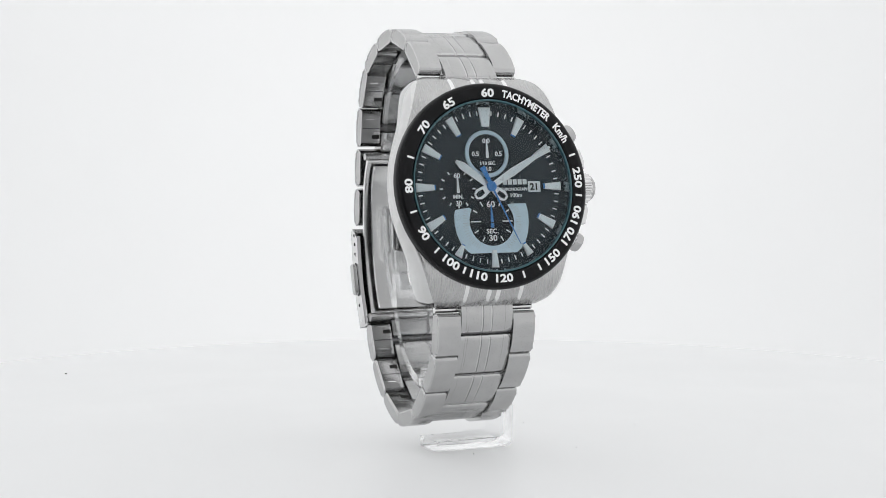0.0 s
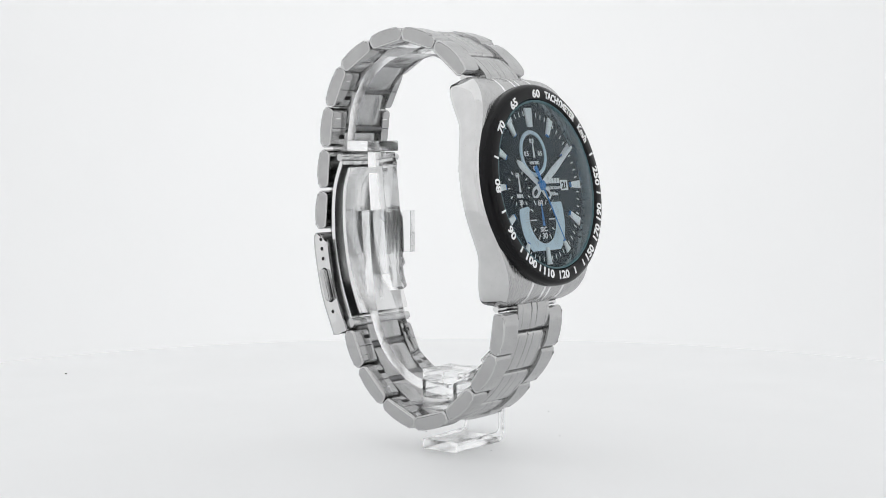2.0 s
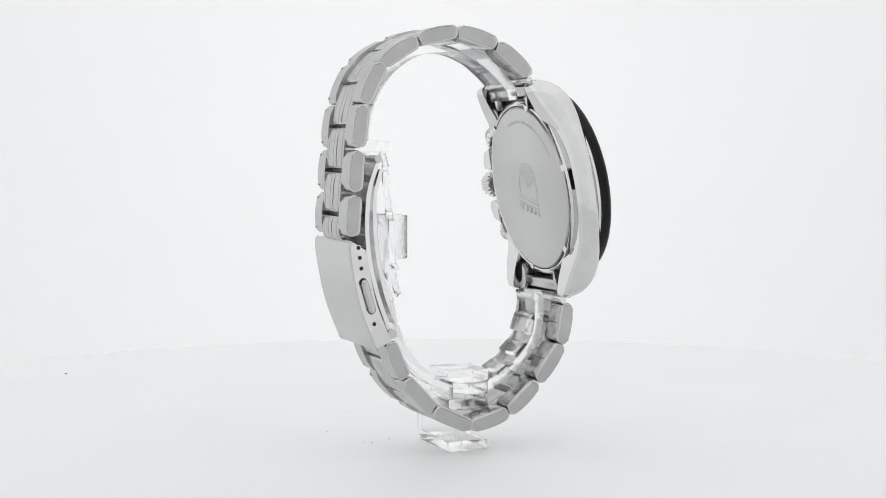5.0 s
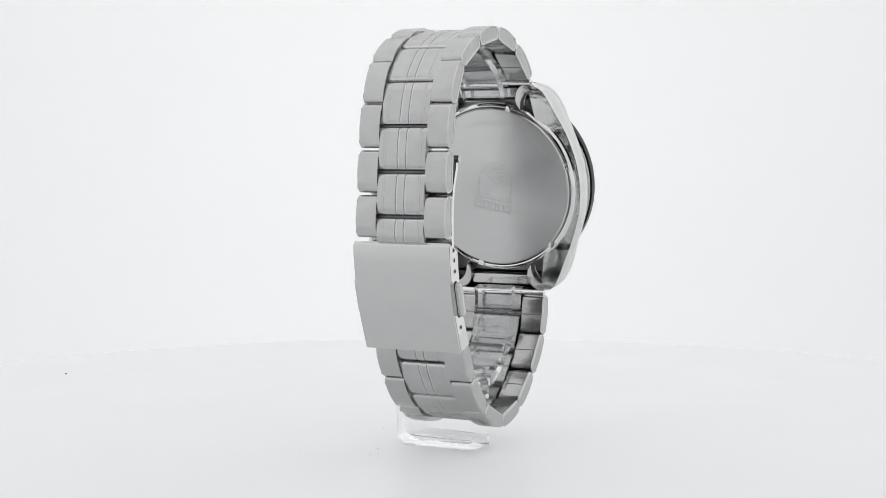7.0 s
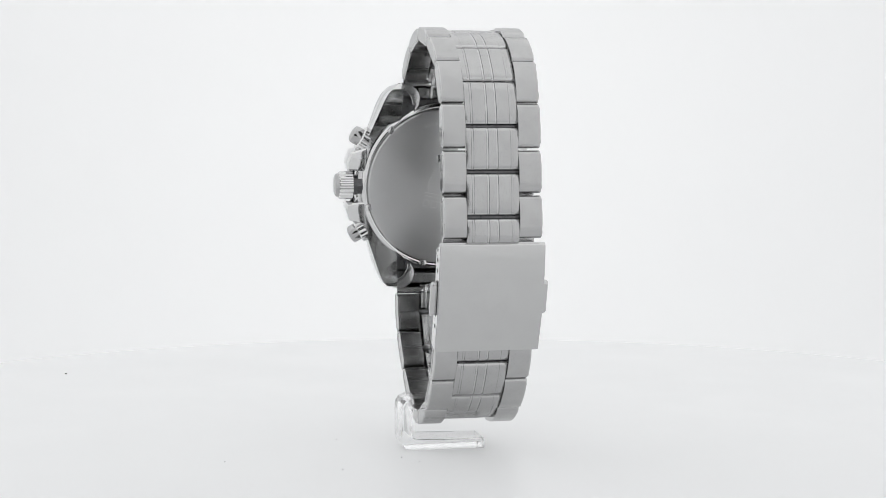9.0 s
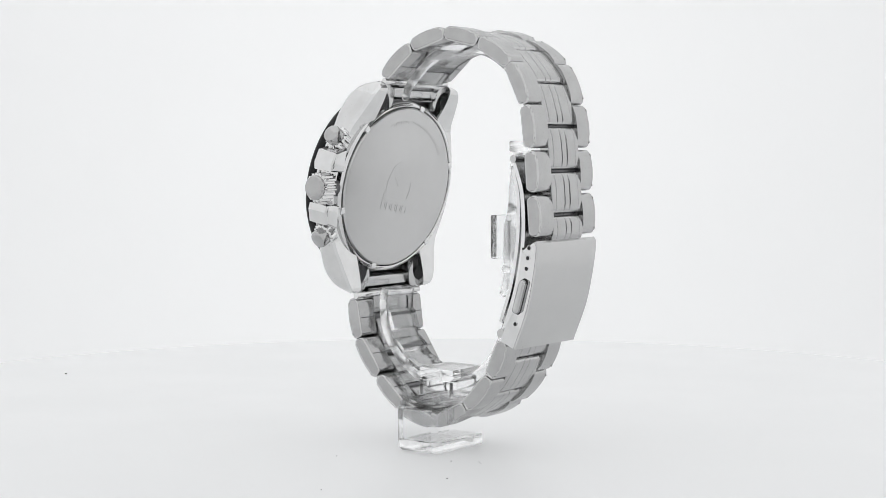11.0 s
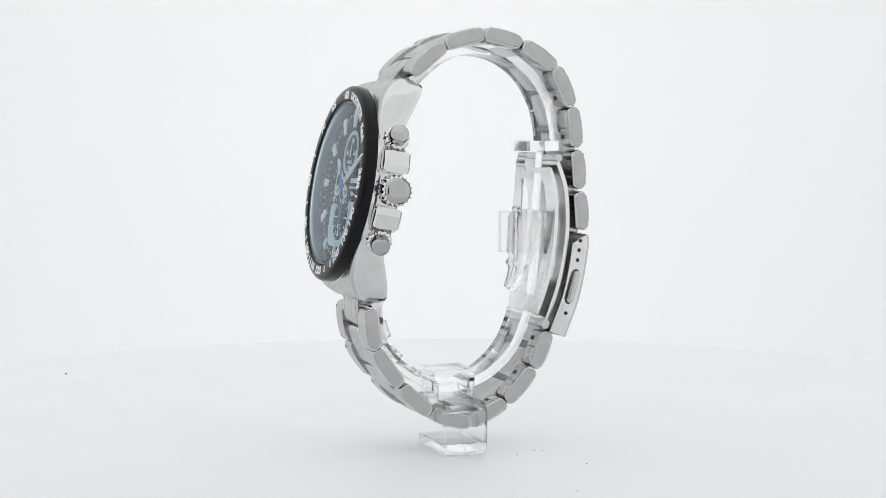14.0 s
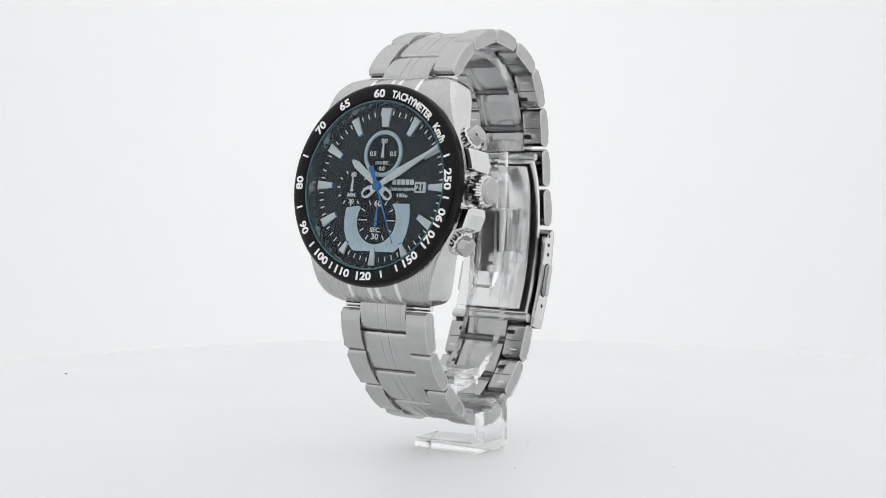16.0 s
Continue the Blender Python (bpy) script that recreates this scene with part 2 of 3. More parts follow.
def link_outline(a, b, sign, thick, gap, bow):
    """Side view of a link between two joints: bowed outside, rounded corners."""
    a, b = Vector(a), Vector(b)
    t = (b - a).normalized()
    n = Vector((-t.y, t.x)) * sign
    L = (b - a).length
    pts = []
    R = 1.05
    arc = [(1 - math.cos(radians(a)), 1 - math.sin(radians(a))) for a in (0, 25, 50, 72, 90)]
    for u, d in arc:
        pts.append((gap + R * u, -R * d))
    for k in range(1, 8):
        s = gap + R + (L - 2 * gap - 2 * R) * k / 8
        pts.append((s, bow * 4 * s * (L - s) / L / L))
    for u, d in arc[::-1]:
        pts.append((L - gap - R * u, -R * d))
    # the inner corners are rounder and stand further apart
    r = 0.95
    low = [(1 - math.cos(radians(a)), 1 - math.sin(radians(a))) for a in (0, 30, 60, 90)]
    pts += [(L - gap - 0.35 - r * u, -thick + r * d) for u, d in low]
    pts += [(gap + 0.35 + r * u, -thick + r * d) for u, d in low[::-1]]
    return [tuple(a + t * s + n * d) for s, d in pts]


def side_link(a, b, sign, x0, x1, x2, x3, slot=False):
    """x0..x1 at joint a, and x2..x3 at joint b (the band tapers)."""
    pts = link_outline(a, b, sign, 2.85, 0.22, 0.5)
    bm = bmesh.new()
    A, B = Vector(a), Vector(b)
    L2 = (B - A).length_squared

    def place(p, q, h):
        k = (Vector((p, q)) - A).dot(B - A) / L2
        return band((x0 + (x2 - x0) * k) if h == 0 else (x1 + (x3 - x1) * k), p, q)
    fs = prism(bm, pts, place, 0, 1)
    n = len(pts)
    for f in fs[:2]:
        f.material_index = 1
    # inner faces take the steel that has shade in its colour
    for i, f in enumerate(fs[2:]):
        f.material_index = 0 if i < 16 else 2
    outer = fs[1] if abs(x1) > abs(x0) else fs[0]
    es = list(outer.edges)
    bmesh.ops.bevel(bm, geom=es, offset=0.00022, segments=3, affect="EDGES", profile=0.6, material=1)
    cap = max((f for f in bm.faces if len(f.verts) > 8), key=lambda f: abs(f.calc_center_median().x - MIDX * 0.001))
    cap.material_index = 1
    bmesh.ops.inset_region(bm, faces=[cap], thickness=0.00016, depth=0.0)
    bmesh.ops.inset_region(bm, faces=[cap], thickness=0.00012, depth=-0.00014)
    cap.material_index = 3
    link = part("side_link", bm, (BRUSHED, SATIN, INNER_SHADED, ENDFACE), watch, smooth=40)
    t = (B - A).normalized()
    n = Vector((-t.y, t.x)) * sign
    m = (A + B) / 2
    bm = bmesh.new()
    line = [tuple(m + t * s + n * d) for s, d in ((-0.11, -2.87), (0.11, -2.87), (0.11, -2.6), (-0.11, -2.6))]
    prism(bm, line, lambda p, q, h: band((x0 + x2) / 2 * (1 - h) + (x1 + x3) / 2 * h, p, q), 0.04, 0.9)
    part("seam", bm, DARKSTEEL, link, smooth=0)
    if slot:
        # dark patch for the removable pin's shaded slot, and a small arrow line beside it
        bm = bmesh.new()
        lo, hi = x0 + (x1 - x0) * 0.03, x0 + (x1 - x0) * 0.42
        hook = [tuple(m + t * s + n * d) for s, d in ((1.5, -2.89), (2.4, -2.89), (2.4, -2.6), (1.5, -2.6))]
        prism(bm, hook, lambda p, q, h: band(lo + (hi - lo) * h, p, q), 0, 1)
        part("pin_slot_patch", bm, HOLE, link, smooth=0)
        bm = bmesh.new()
        line = [tuple(m + t * s + n * d) for s, d in ((-2.2, -2.88), (-2.0, -2.88), (-2.0, -2.6), (-2.2, -2.6))]
        prism(bm, line, lambda p, q, h: band(x0 + (x1 - x0) * h, p, q), 0.35, 0.75)
        part("arrow_line", bm, POLISHED, link, smooth=0)


GROOVES = [(-1.0, -0.22), (-0.988, -0.05), (-0.968, 0.0), (-0.80, 0.0), (-0.785, -0.08), (-0.715, -0.08), (-0.70, 0.02), (-0.225, 0.04), (-0.205, -0.13),
           (-0.15, -0.11), (-0.135, 0.05), (0.0, 0.06)]
GROOVES = GROOVES + [(-x, h) for x, h in GROOVES[-2::-1]]


def center_link(a, b, sign, w0, w1, g0=0.38, g1=0.38):
    """The grooved middle piece between two places along the band."""
    a, b = Vector(a), Vector(b)
    t = (b - a).normalized()
    n = Vector((-t.y, t.x)) * sign
    L = (b - a).length
    stations = [(g0, -0.95), (g0 + 0.1, -0.5), (g0 + 0.38, -0.22), (g0 + 0.8, -0.02)] + [(g0 + 0.8 + (L - g0 - g1 - 1.6) * k / 5, None) for k in range(1, 5)] + \
        [(L - g1 - 0.8, -0.02), (L - g1 - 0.38, -0.22), (L - g1 - 0.1, -0.5), (L - g1, -0.95)]
    bm = bmesh.new()
    rows, under = [], []
    for s, d in stations:
        if d is None:
            d = 0.22 * 4 * s * (L - s) / L / L
        w = w0 + (w1 - w0) * s / L
        row = []
        for gx, gh in GROOVES:
            p = a + t * s + n * (d + gh - 0.1)
            row.append(bm.verts.new(band(gx * w, p.x, p.y)))
        rows.append(row)
        # the underside is narrower and rounds off towards both ends
        near_end = min(s - g0, L - g1 - s)
        p = a + t * (s + (0.35 if s < L / 2 else -0.35)) - n * (2.55 if near_end > 0.5 else 2.35 if near_end > 0.1 else 1.7)
        under.append([bm.verts.new(band(-w + 0.5, p.x, p.y)), bm.verts.new(band(w - 0.5, p.x, p.y))])
    m = len(GROOVES)
    for i in range(len(rows) - 1):
        for j in range(m - 1):
            f = bm.faces.new((rows[i][j], rows[i][j + 1], rows[i + 1][j + 1], rows[i + 1][j]))
            if j in (8, m - 10) or i < 2 or i > len(rows) - 4:
                f.material_index = 1
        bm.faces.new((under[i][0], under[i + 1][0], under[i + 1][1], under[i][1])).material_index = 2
        bm.faces.new((rows[i][0], rows[i + 1][0], under[i + 1][0], under[i][0])).material_index = 1
        bm.faces.new((rows[i][-1], under[i][1], under[i + 1][1], rows[i + 1][-1])).material_index = 1
    bm.faces.new(rows[0][::-1] + [under[0][0], under[0][1]]).material_index = 1
    bm.faces.new(rows[-1] + [under[-1][1], under[-1][0]]).material_index = 1
    part("center_link", bm, (BRUSHED, SATIN, INNER_SHADED), watch, smooth=30)


def pin(p, half, r, name="pin", material=None):
    bm = bmesh.new()
    lathe(bm, [(0, -half), (r, -half), (r, half), (0, half)], lambda x, y, h: band(h, p[0] + x, p[1] + y), 16, closed=False)
    part(name, bm, material or DARKSTEEL, watch)


def run_of_links(joints, sign, widths, first, last):
    n = len(joints) - 1
    mids = []
    for i in range(n):
        a, b = Vector(joints[i]), Vector(joints[i + 1])
        t = (b - a).normalized()
        mids.append((a + b) / 2 + Vector((-t.y, t.x)) * sign * 0.3)
    for i in range(n):
        w0, w1 = widths[i], widths[i + 1]
        c0, c1 = w0 * 0.541, w1 * 0.541
        side_link(joints[i], joints[i + 1], sign, c0, w0, c1, w1, i >= 4)
        side_link(joints[i], joints[i + 1], sign, -c0, -w0, -c1, -w1, i >= 4)
        t = (Vector(joints[i + 1]) - Vector(joints[i])).normalized()
        inw = mids[i] - Vector((-t.y, t.x)) * sign * 2.1
        # pin fills the gap; its dark colour paints the shade there
        pin(inw, c0 + 0.02, 0.75)
    stops = [Vector(first)] + mids + [Vector(last)]
    for i in range(len(stops) - 1):
        if i == len(stops) - 2 and (stops[i + 1] - stops[i]).length < 2:
            continue
        center_link(stops[i], stops[i + 1], sign, widths[min(i, n)] * 0.534, widths[min(i + 1, n)] * 0.534)


run_of_links(UPPER, 1, [11.1, 10.9, 10.7, 10.5, 10.3, 10.15, 10.15, 10.2, 10.2], (-15.6, 12.6), (29.0, -21.5))
run_of_links(LOWER, -1, [11.1, 10.9, 10.7, 10.5, 10.4, 10.3, 10.3, 10.3], (-23.0, -33.3), (21.2, -40.5))


# ---- case ----
def table_at(rows, x):
    for (x0, y0), (x1, y1) in zip(rows, rows[1:]):
        if x0 <= x <= x1:
            return y0 + (y1 - y0) * (x - x0) / (x1 - x0)
    return rows[0][1] if x < rows[0][0] else rows[-1][1]


HALF_WIDTH = curve_through([(0, 20.9), (5, 20.4), (9, 19.3), (12, 18.2), (15, 17.2), (18, 16.3), (20.5, 15.4), (22.3, 14.3), (23.3, 13.0), (23.9, 11.6)], 6)
LOW_WIDTH = curve_through([(0, 20.8), (5, 20.3), (10, 18.9), (13, 17.8), (16, 16.8), (20, 15.5), (22.4, 14.2), (23.9, 11.5)], 6)
CHAMFER = [(0, 0.8), (9, 0.9), (14, 1.2), (18, 1.5), (21.5, 1.7), (23.9, 1.3)]
TOP_W = curve_through([(0, -2.3), (13, -2.3), (15.8, -2.4), (18.6, -2.9), (21, -4.0), (22.8, -5.7), (23.9, -7.9)], 6)
LOW_W = curve_through([(0, -8.3), (10, -8.3), (13.5, -8.6), (16.5, -9.8), (20, -11.2), (22.4, -11.8), (23.2, -11.4), (23.9, -9.8)], 6)


def make_case():
    bm = bmesh.new()
    vs = [-23.9, -23.7, -23.3, -22.8, -22.2, -21.4, -20.6, -19.8, -19.0, -18.0, -17.0, -16, -15, -14, -13, -12, -11, -10, -8.5, -7, -5, -3, -1]
    vs = vs + [-v for v in vs[::-1]]
    tops, lows = [], []
    for v in vs:
        a = abs(v)
        hw, wt, wl = table_at(HALF_WIDTH, a), table_at(TOP_W, a), table_at(LOW_W, a)
        ch, hl = table_at(CHAMFER, a), table_at(LOW_WIDTH, a)
        edge = hw - ch
        e = min(9.0, edge - 1.5)
        right = [0.45, 0.55, 1.5, 1.6, 5.6, 5.7, 6.6, 6.7] + [e + (edge - 0.5 - e) * k / 7 for k in range(8)] + [edge, hw - ch * 0.62, hw - ch * 0.25, hw]
        down = [0, 0.1, 0.1, 0] * 2 + [0] * 8 + [0.06, 0.3, 0.85, 1.8]
        xs = [-x for x in right[::-1]] + right
        drop = down[::-1] + down
        tops.append([bm.verts.new(face(x, v, max(wt - d - 0.0012 * x * x, wl + 0.4))) for x, d in zip(xs, drop)])
        lift = 4.2 if a > 19.8 else max(0.0, -7.7 - wl) if a > 11 else 0.0
        lowx = [-hl, -hl + 0.3, -11.1, -10.8, 10.8, 11.1, hl - 0.3, hl]
        lowd = [0.8, 0, 0, lift, lift, 0, 0, 0.8]
        lows.append([bm.verts.new(face(x, v, min(wl + d, wt - 1.0))) for x, d in zip(lowx, lowd)])
    n, m, k = len(vs), len(tops[0]), len(lows[0])
    for i in range(n - 1):
        for j in range(m - 1):
            quad = (tops[i][j], tops[i][j + 1], tops[i + 1][j + 1], tops[i + 1][j])
            flat = [q.co - face(0, 0, 0) for q in quad]
            if all(math.hypot(q.x, q.dot(UP)) < 0.0192 for q in flat):
                continue  # the movement's well under dial and bezel
            stripe = j in (m // 2 + 1, m // 2 + 5, m // 2 - 3, m // 2 - 7)
            bm.faces.new(quad).material_index = 4 if stripe else 3 if j < 2 or j > m - 4 else 0
        # underside; the strip between the lugs is painted dark as a shaded cavity
        for j in range(k - 1):
            bm.faces.new((lows[i][j], lows[i + 1][j], lows[i + 1][j + 1], lows[i][j + 1])).material_index = 2 if j == 3 else 1
        bm.faces.new((tops[i][0], tops[i + 1][0], lows[i + 1][0], lows[i][0])).material_index = 3
        bm.faces.new((tops[i][-1], lows[i][-1], lows[i + 1][-1], tops[i + 1][-1])).material_index = 3
    bm.faces.new(tops[0][::-1] + lows[0]).material_index = 1
    bm.faces.new(tops[-1] + lows[-1][::-1]).material_index = 1
    return part("case", bm, (BRUSHED_CASE, POLISHED, DARKSTEEL, FLANK, BLADE), watch, "polished steel case with brushed shoulders", smooth=28)


case = make_case()


def ring_part(name, prof, material, parent, label="", seg=128):
    bm = bmesh.new()
    lathe(bm, prof, face, seg)
    return part(name, bm, material, parent, label, smooth=30)


ring_part("bezel_seat", [(19.6, -3.5), (20.95, -3.5), (20.95, -2.75), (19.6, -2.75)], POLISHED, case)
bezel = ring_part("bezel", [(17.75, -0.9), (18.0, -0.35), (18.3, -0.1), (19.0, -0.02), (20.1, -0.12), (20.7, -0.35), (21.1, -0.8), (21.25, -1.4), (21.2, -2.8), (17.75, -2.8)],
                  BLACK, watch, "black bezel with a white speed scale")
# added ring, its teal colour paints the coating's reflection at the glass edge
ring_part("crystal_rim_glint", [(17.35, -0.75), (17.45, -0.5), (17.75, -0.45), (17.75, -1.2), (17.35, -1.2)], TEAL, watch)
ring_part("flange_ring", [(17.6, -1.0), (16.95, -3.05), (17.2, -3.3), (17.74, -3.3), (17.74, -1.0)], REHAUT, watch, "dark grey sloping flange ring")


def make_back():
    bm = bmesh.new()
    lathe(bm, [(19.5, -7.9), (19.5, -8.8), (19.2, -9.15), (18.7, -9.3), (18.45, -9.15), (18.4, -8.0)], face, 96, mi=0)
    ring = part("case_back_ring", bm, POLISHED, watch)
    bm = bmesh.new()
    lathe(bm, [(0, -9.55), (17.2, -9.5), (17.9, -9.42), (18.2, -9.15), (18.2, -8.1), (0, -8.1)], face, 96, closed=False)
    back = part("case_back", bm, BACK, watch, "steel case back with faint engraving")
    for ang in (45, 105, 165, 225, 285, 345):
        c, s = math.cos(radians(ang)), math.sin(radians(ang))
        bm = bmesh.new()
        prism(bm, [(17.9, -0.75), (19.2, -0.75), (19.2, 0.75), (17.9, 0.75)], lambda a, b, h: face(a * c - b * s, a * s + b * c, h), -9.5, -8.9, 0.15)
        part("notch", bm, POLISHED, back)
    # engraved emblem as plain shapes: a striped round, a small diamond, two lines, five bars
    bm = bmesh.new()

    lean = radians(11)

    def strip(p, q, half):
        p, q = (Vector((x * math.cos(lean) - y * math.sin(lean), x * math.sin(lean) + y * math.cos(lean))) for x, y in (p, q))
        n = (q - p).normalized().yx * half
        n.x = -n.x
        prism(bm, [tuple(p - n), tuple(q - n), tuple(q + n), tuple(p + n)], face, -9.60, -9.45)
    for k in range(8):
        y = 5.6 - k * 0.48
        half = math.sqrt(max(0.3, 15.2 - (y - 2.0) ** 2))
        strip((-half, y), (half, y), 0.14)
    for k in range(5):
        y = 1.8 - k * 0.45
        half = 1.9 - k * 0.42
        strip((-half, y), (half, y), 0.14)
    for s in (-1, 1):
        side = [(s * 3.9, 1.7), (s * 4.2, 0.4), (s * 4.1, -1.0), (s * 3.7, -2.0)]
        for p, q in zip(side, side[1:]):
            strip(p, q, 0.16)
    for y in (-2.3, -3.0):
        strip((-4.6, y), (4.6, y), 0.16)
    for k in range(5):
        x = -4.5 + k * 1.9
        for p, q in (((x, -5.4), (x, -3.9)), ((x + 1.3, -5.4), (x + 1.3, -3.9)), ((x, -5.4), (x + 1.3, -5.4)), ((x, -3.9), (x + 1.3, -3.9))):
            strip(p, q, 0.19)
    part("engraving", bm, ETCH, back, "faint etched emblem and bars")
    bm = bmesh.new()
    for k in range(26):
        if k % 9 == 8:
            continue
        a0 = radians(70 + k * 3.2)
        c, s = math.cos(a0), math.sin(a0)
        prism(bm, [(14.6, -0.22), (15.3, -0.22), (15.3, 0.22), (14.6, 0.22)], lambda a, b, h: face(a * c - b * s, a * s + b * c, h), -9.56, -9.45)
    part("engraved_line", bm, ETCH, back)


make_back()


# ---- crown, pushers and guards on the three o'clock side ----
def radial(ang, w):
    """A frame whose h runs outward from the dial's centre at that angle from three o'clock."""
    c, s = math.cos(radians(ang)), math.sin(radians(ang))
    return lambda x, y, h: face((h - 0.55) * c - x * s, (h - 0.55) * s + x * c, w + y)


def knurled(bm, place, r, h0, h1, teeth, depth):
    seg = teeth * 4
    prof = [(0.72, h0), (1.0, h0 + 0.25), (1.0, h1 - 0.3), (0.86, h1)]
    rings = []
    for k, h in prof:
        ring = []
        for i in range(seg):
            a = 2 * math.pi * i / seg
            rr = r * k - (depth if i % 4 in (0, 1) else 0)
            ring.append(bm.verts.new(place(rr * math.cos(a), rr * math.sin(a), h)))
        rings.append(ring)
    for a, b in zip(rings, rings[1:]):
        for i in range(seg):
            bm.faces.new((a[i], a[(i + 1) % seg], b[(i + 1) % seg], b[i]))
    bm.faces.new(rings[0][::-1])
    bm.faces.new(rings[-1])


def make_crown():
    place = radial(0, -6.8)
    bm = bmesh.new()
    knurled(bm, place, 3.25, 21.8, 25.2, 18, 0.35)
    crown = part("crown", bm, POLISHED, watch, "fluted steel crown", smooth=25)
    bm = bmesh.new()
    lathe(bm, [(0, 26.3), (1.6, 26.25), (2.4, 26.0), (2.7, 25.6), (2.7, 25.0), (0, 25.0)], place, 40, closed=False)
    part("crown_cap", bm, ENDFACE, crown)
    bm = bmesh.new()
    lathe(bm, [(2.3, 19.5), (2.3, 22.6), (0, 22.6), (0, 19.5)], place, 32, closed=False)
    part("crown_stem", bm, DARKSTEEL, crown)


def make_pusher(ang):
    place = radial(ang, -6.4)
    bm = bmesh.new()
    knurled(bm, place, 2.75, 21.2, 23.3, 14, 0.25)
    push = part("pusher", bm, POLISHED, watch, "round polished chronograph pusher", smooth=25)
    bm = bmesh.new()
    lathe(bm, [(0, 25.5), (1.3, 25.4), (1.85, 25.1), (2.05, 24.6), (2.05, 23.0), (0, 23.0)], place, 36, closed=False)
    part("pusher_cap", bm, ENDFACE, push)
    bm = bmesh.new()
    lathe(bm, [(1.7, 18.5), (1.7, 22), (0, 22), (0, 18.5)], place, 24, closed=False)
    part("pusher_stem", bm, DARKSTEEL, push)


def make_guard(s):
    bm = bmesh.new()
    pts = [(18.5, 3.5), (22.9, 3.7), (23.1, 5.2), (22.2, 8.0), (18.5, 9.0)]
    prism(bm, [(x, s * v) for x, v in pts], face, -9.2, -3.6, 0.8, 3)
    part("crown_guard", bm, POLISHED, watch, smooth=25)


make_crown()
make_pusher(29)
make_pusher(-29)
make_guard(1)
make_guard(-1)


# ---- clasp ----
CLASP = curve_through([(28.3, -20.9), (28.9, -22.4), (28.1, -28.3), (26.4, -35.6), (23.2, -43.6)], 5)


def inward(path, d):
    out = []
    for i, p in enumerate(path):
        a, b = Vector(path[max(i - 1, 0)]), Vector(path[min(i + 1, len(path) - 1)])
        t = (b - a).normalized()
        out.append(tuple(Vector(p) + Vector((t.y, -t.x)) * d))
    return out


def make_clasp():
    bm = bmesh.new()
    prism(bm, CLASP + inward(CLASP, 0.9)[::-1], lambda a, b, h: band(h, a, b), -10.9, 10.9, 0.55, 4)
    clasp = part("clasp_cover", bm, SATIN, watch, "plain brushed folding clasp cover")
    for s in (-1, 1):
        bm = bmesh.new()
        prism(bm, inward(CLASP, 0.5) + inward(CLASP, 4.0)[::-1], lambda a, b, h: band(h, a, b), s * 10.15, s * 10.98, 0.12)
        flank = part("clasp_flank", bm, POLISHED, clasp)
        for level, d in ((-22.2, 2.2), (-24.7, 2.3), (-27.0, 2.3), (-39.0, 2.0)):
            j = max(i for i in range(len(CLASP) - 1) if CLASP[i][1] >= level)
            k = (CLASP[j][1] - level) / (CLASP[j][1] - CLASP[j + 1][1])
            p = Vector(CLASP[j]).lerp(Vector(CLASP[j + 1]), k)
            t = (Vector(CLASP[j + 1]) - Vector(CLASP[j])).normalized()
            p = p + Vector((t.y, -t.x)) * d
            # near-black disc on the flank paints the dark inside of a hole
            bm = bmesh.new()
            lathe(bm, [(0, 11.0), (0.42, 11.0), (0.42, 10.7), (0, 10.7)], lambda x, y, h: band(s * h, p.x + x, p.y + y), 16, closed=False)
            part("adjusting_hole_disc", bm, HOLE, clasp)
            bm = bmesh.new()
            lathe(bm, [(0.42, 10.8), (0.62, 10.8), (0.58, 11.03), (0.44, 11.03)], lambda x, y, h: band(s * h, p.x + x, p.y + y), 16)
            part("hole_rim", bm, POLISHED, clasp)
        p0, p1 = Vector((25.6, -29.6)), Vector((23.95, -35.2))
        t = (p1 - p0).normalized()
        n = Vector((-t.y, t.x))
        out = []
        for k in range(9):
            a = math.pi * k / 8
            out.append(tuple(p1 + (t * math.sin(a) + n * math.cos(a)) * 0.75))
        for k in range(9):
            a = math.pi * k / 8
            out.append(tuple(p0 - (t * math.sin(a) + n * math.cos(a)) * 0.75))
        bm = bmesh.new()
        prism(bm, out, lambda a, b, h: band(h, a, b), s * 10.7, s * 12.3, 0.6, 4)
        part("release_button", bm, SATIN, clasp, "oval clasp release button")
        # near-black patch round the button paints the shade of its slot
        big = [tuple(Vector(q) + (Vector(q) - (p0 + p1) / 2).normalized() * 0.28) for q in out]
        bm = bmesh.new()
        prism(bm, big, lambda a, b, h: band(h, a, b), s * 10.7, s * 11.01)
        part("button_slot_patch", bm, HOLE, clasp)
    # folding plates inside the band
    blade = curve_through([(22.2, -4.6), (24.3, -11.3), (24.6, -21.0), (22.9, -30.8), (19.4, -41.0)], 5)
    bm = bmesh.new()
    prism(bm, blade + inward(blade, 0.9)[::-1], lambda a, b, h: band(h, a, b), -9.6, 9.6, 0.2)
    part("folding_blade", bm, BLADE, watch, "polished curved folding blade", smooth=25)
    inner = curve_through([(21.0, -6.2), (22.4, -12.0), (22.3, -21.0), (20.6, -30.7), (17.9, -38.6)], 5)
    bm = bmesh.new()
    for a, b in ((-8.4, -3.2), (3.2, 8.4)):
        prism(bm, inner + inward(inner, 0.8)[::-1], lambda p, q, h: band(h, p, q), a, b, 0.2)
    for ends in (inner[:4], inner[-6:]):
        prism(bm, ends + inward(ends, 0.8)[::-1], lambda p, q, h: band(h, p, q), -3.4, 3.4, 0.0)
    part("inner_blade", bm, BLADE, watch, "slotted inner blade of the clasp", smooth=25)
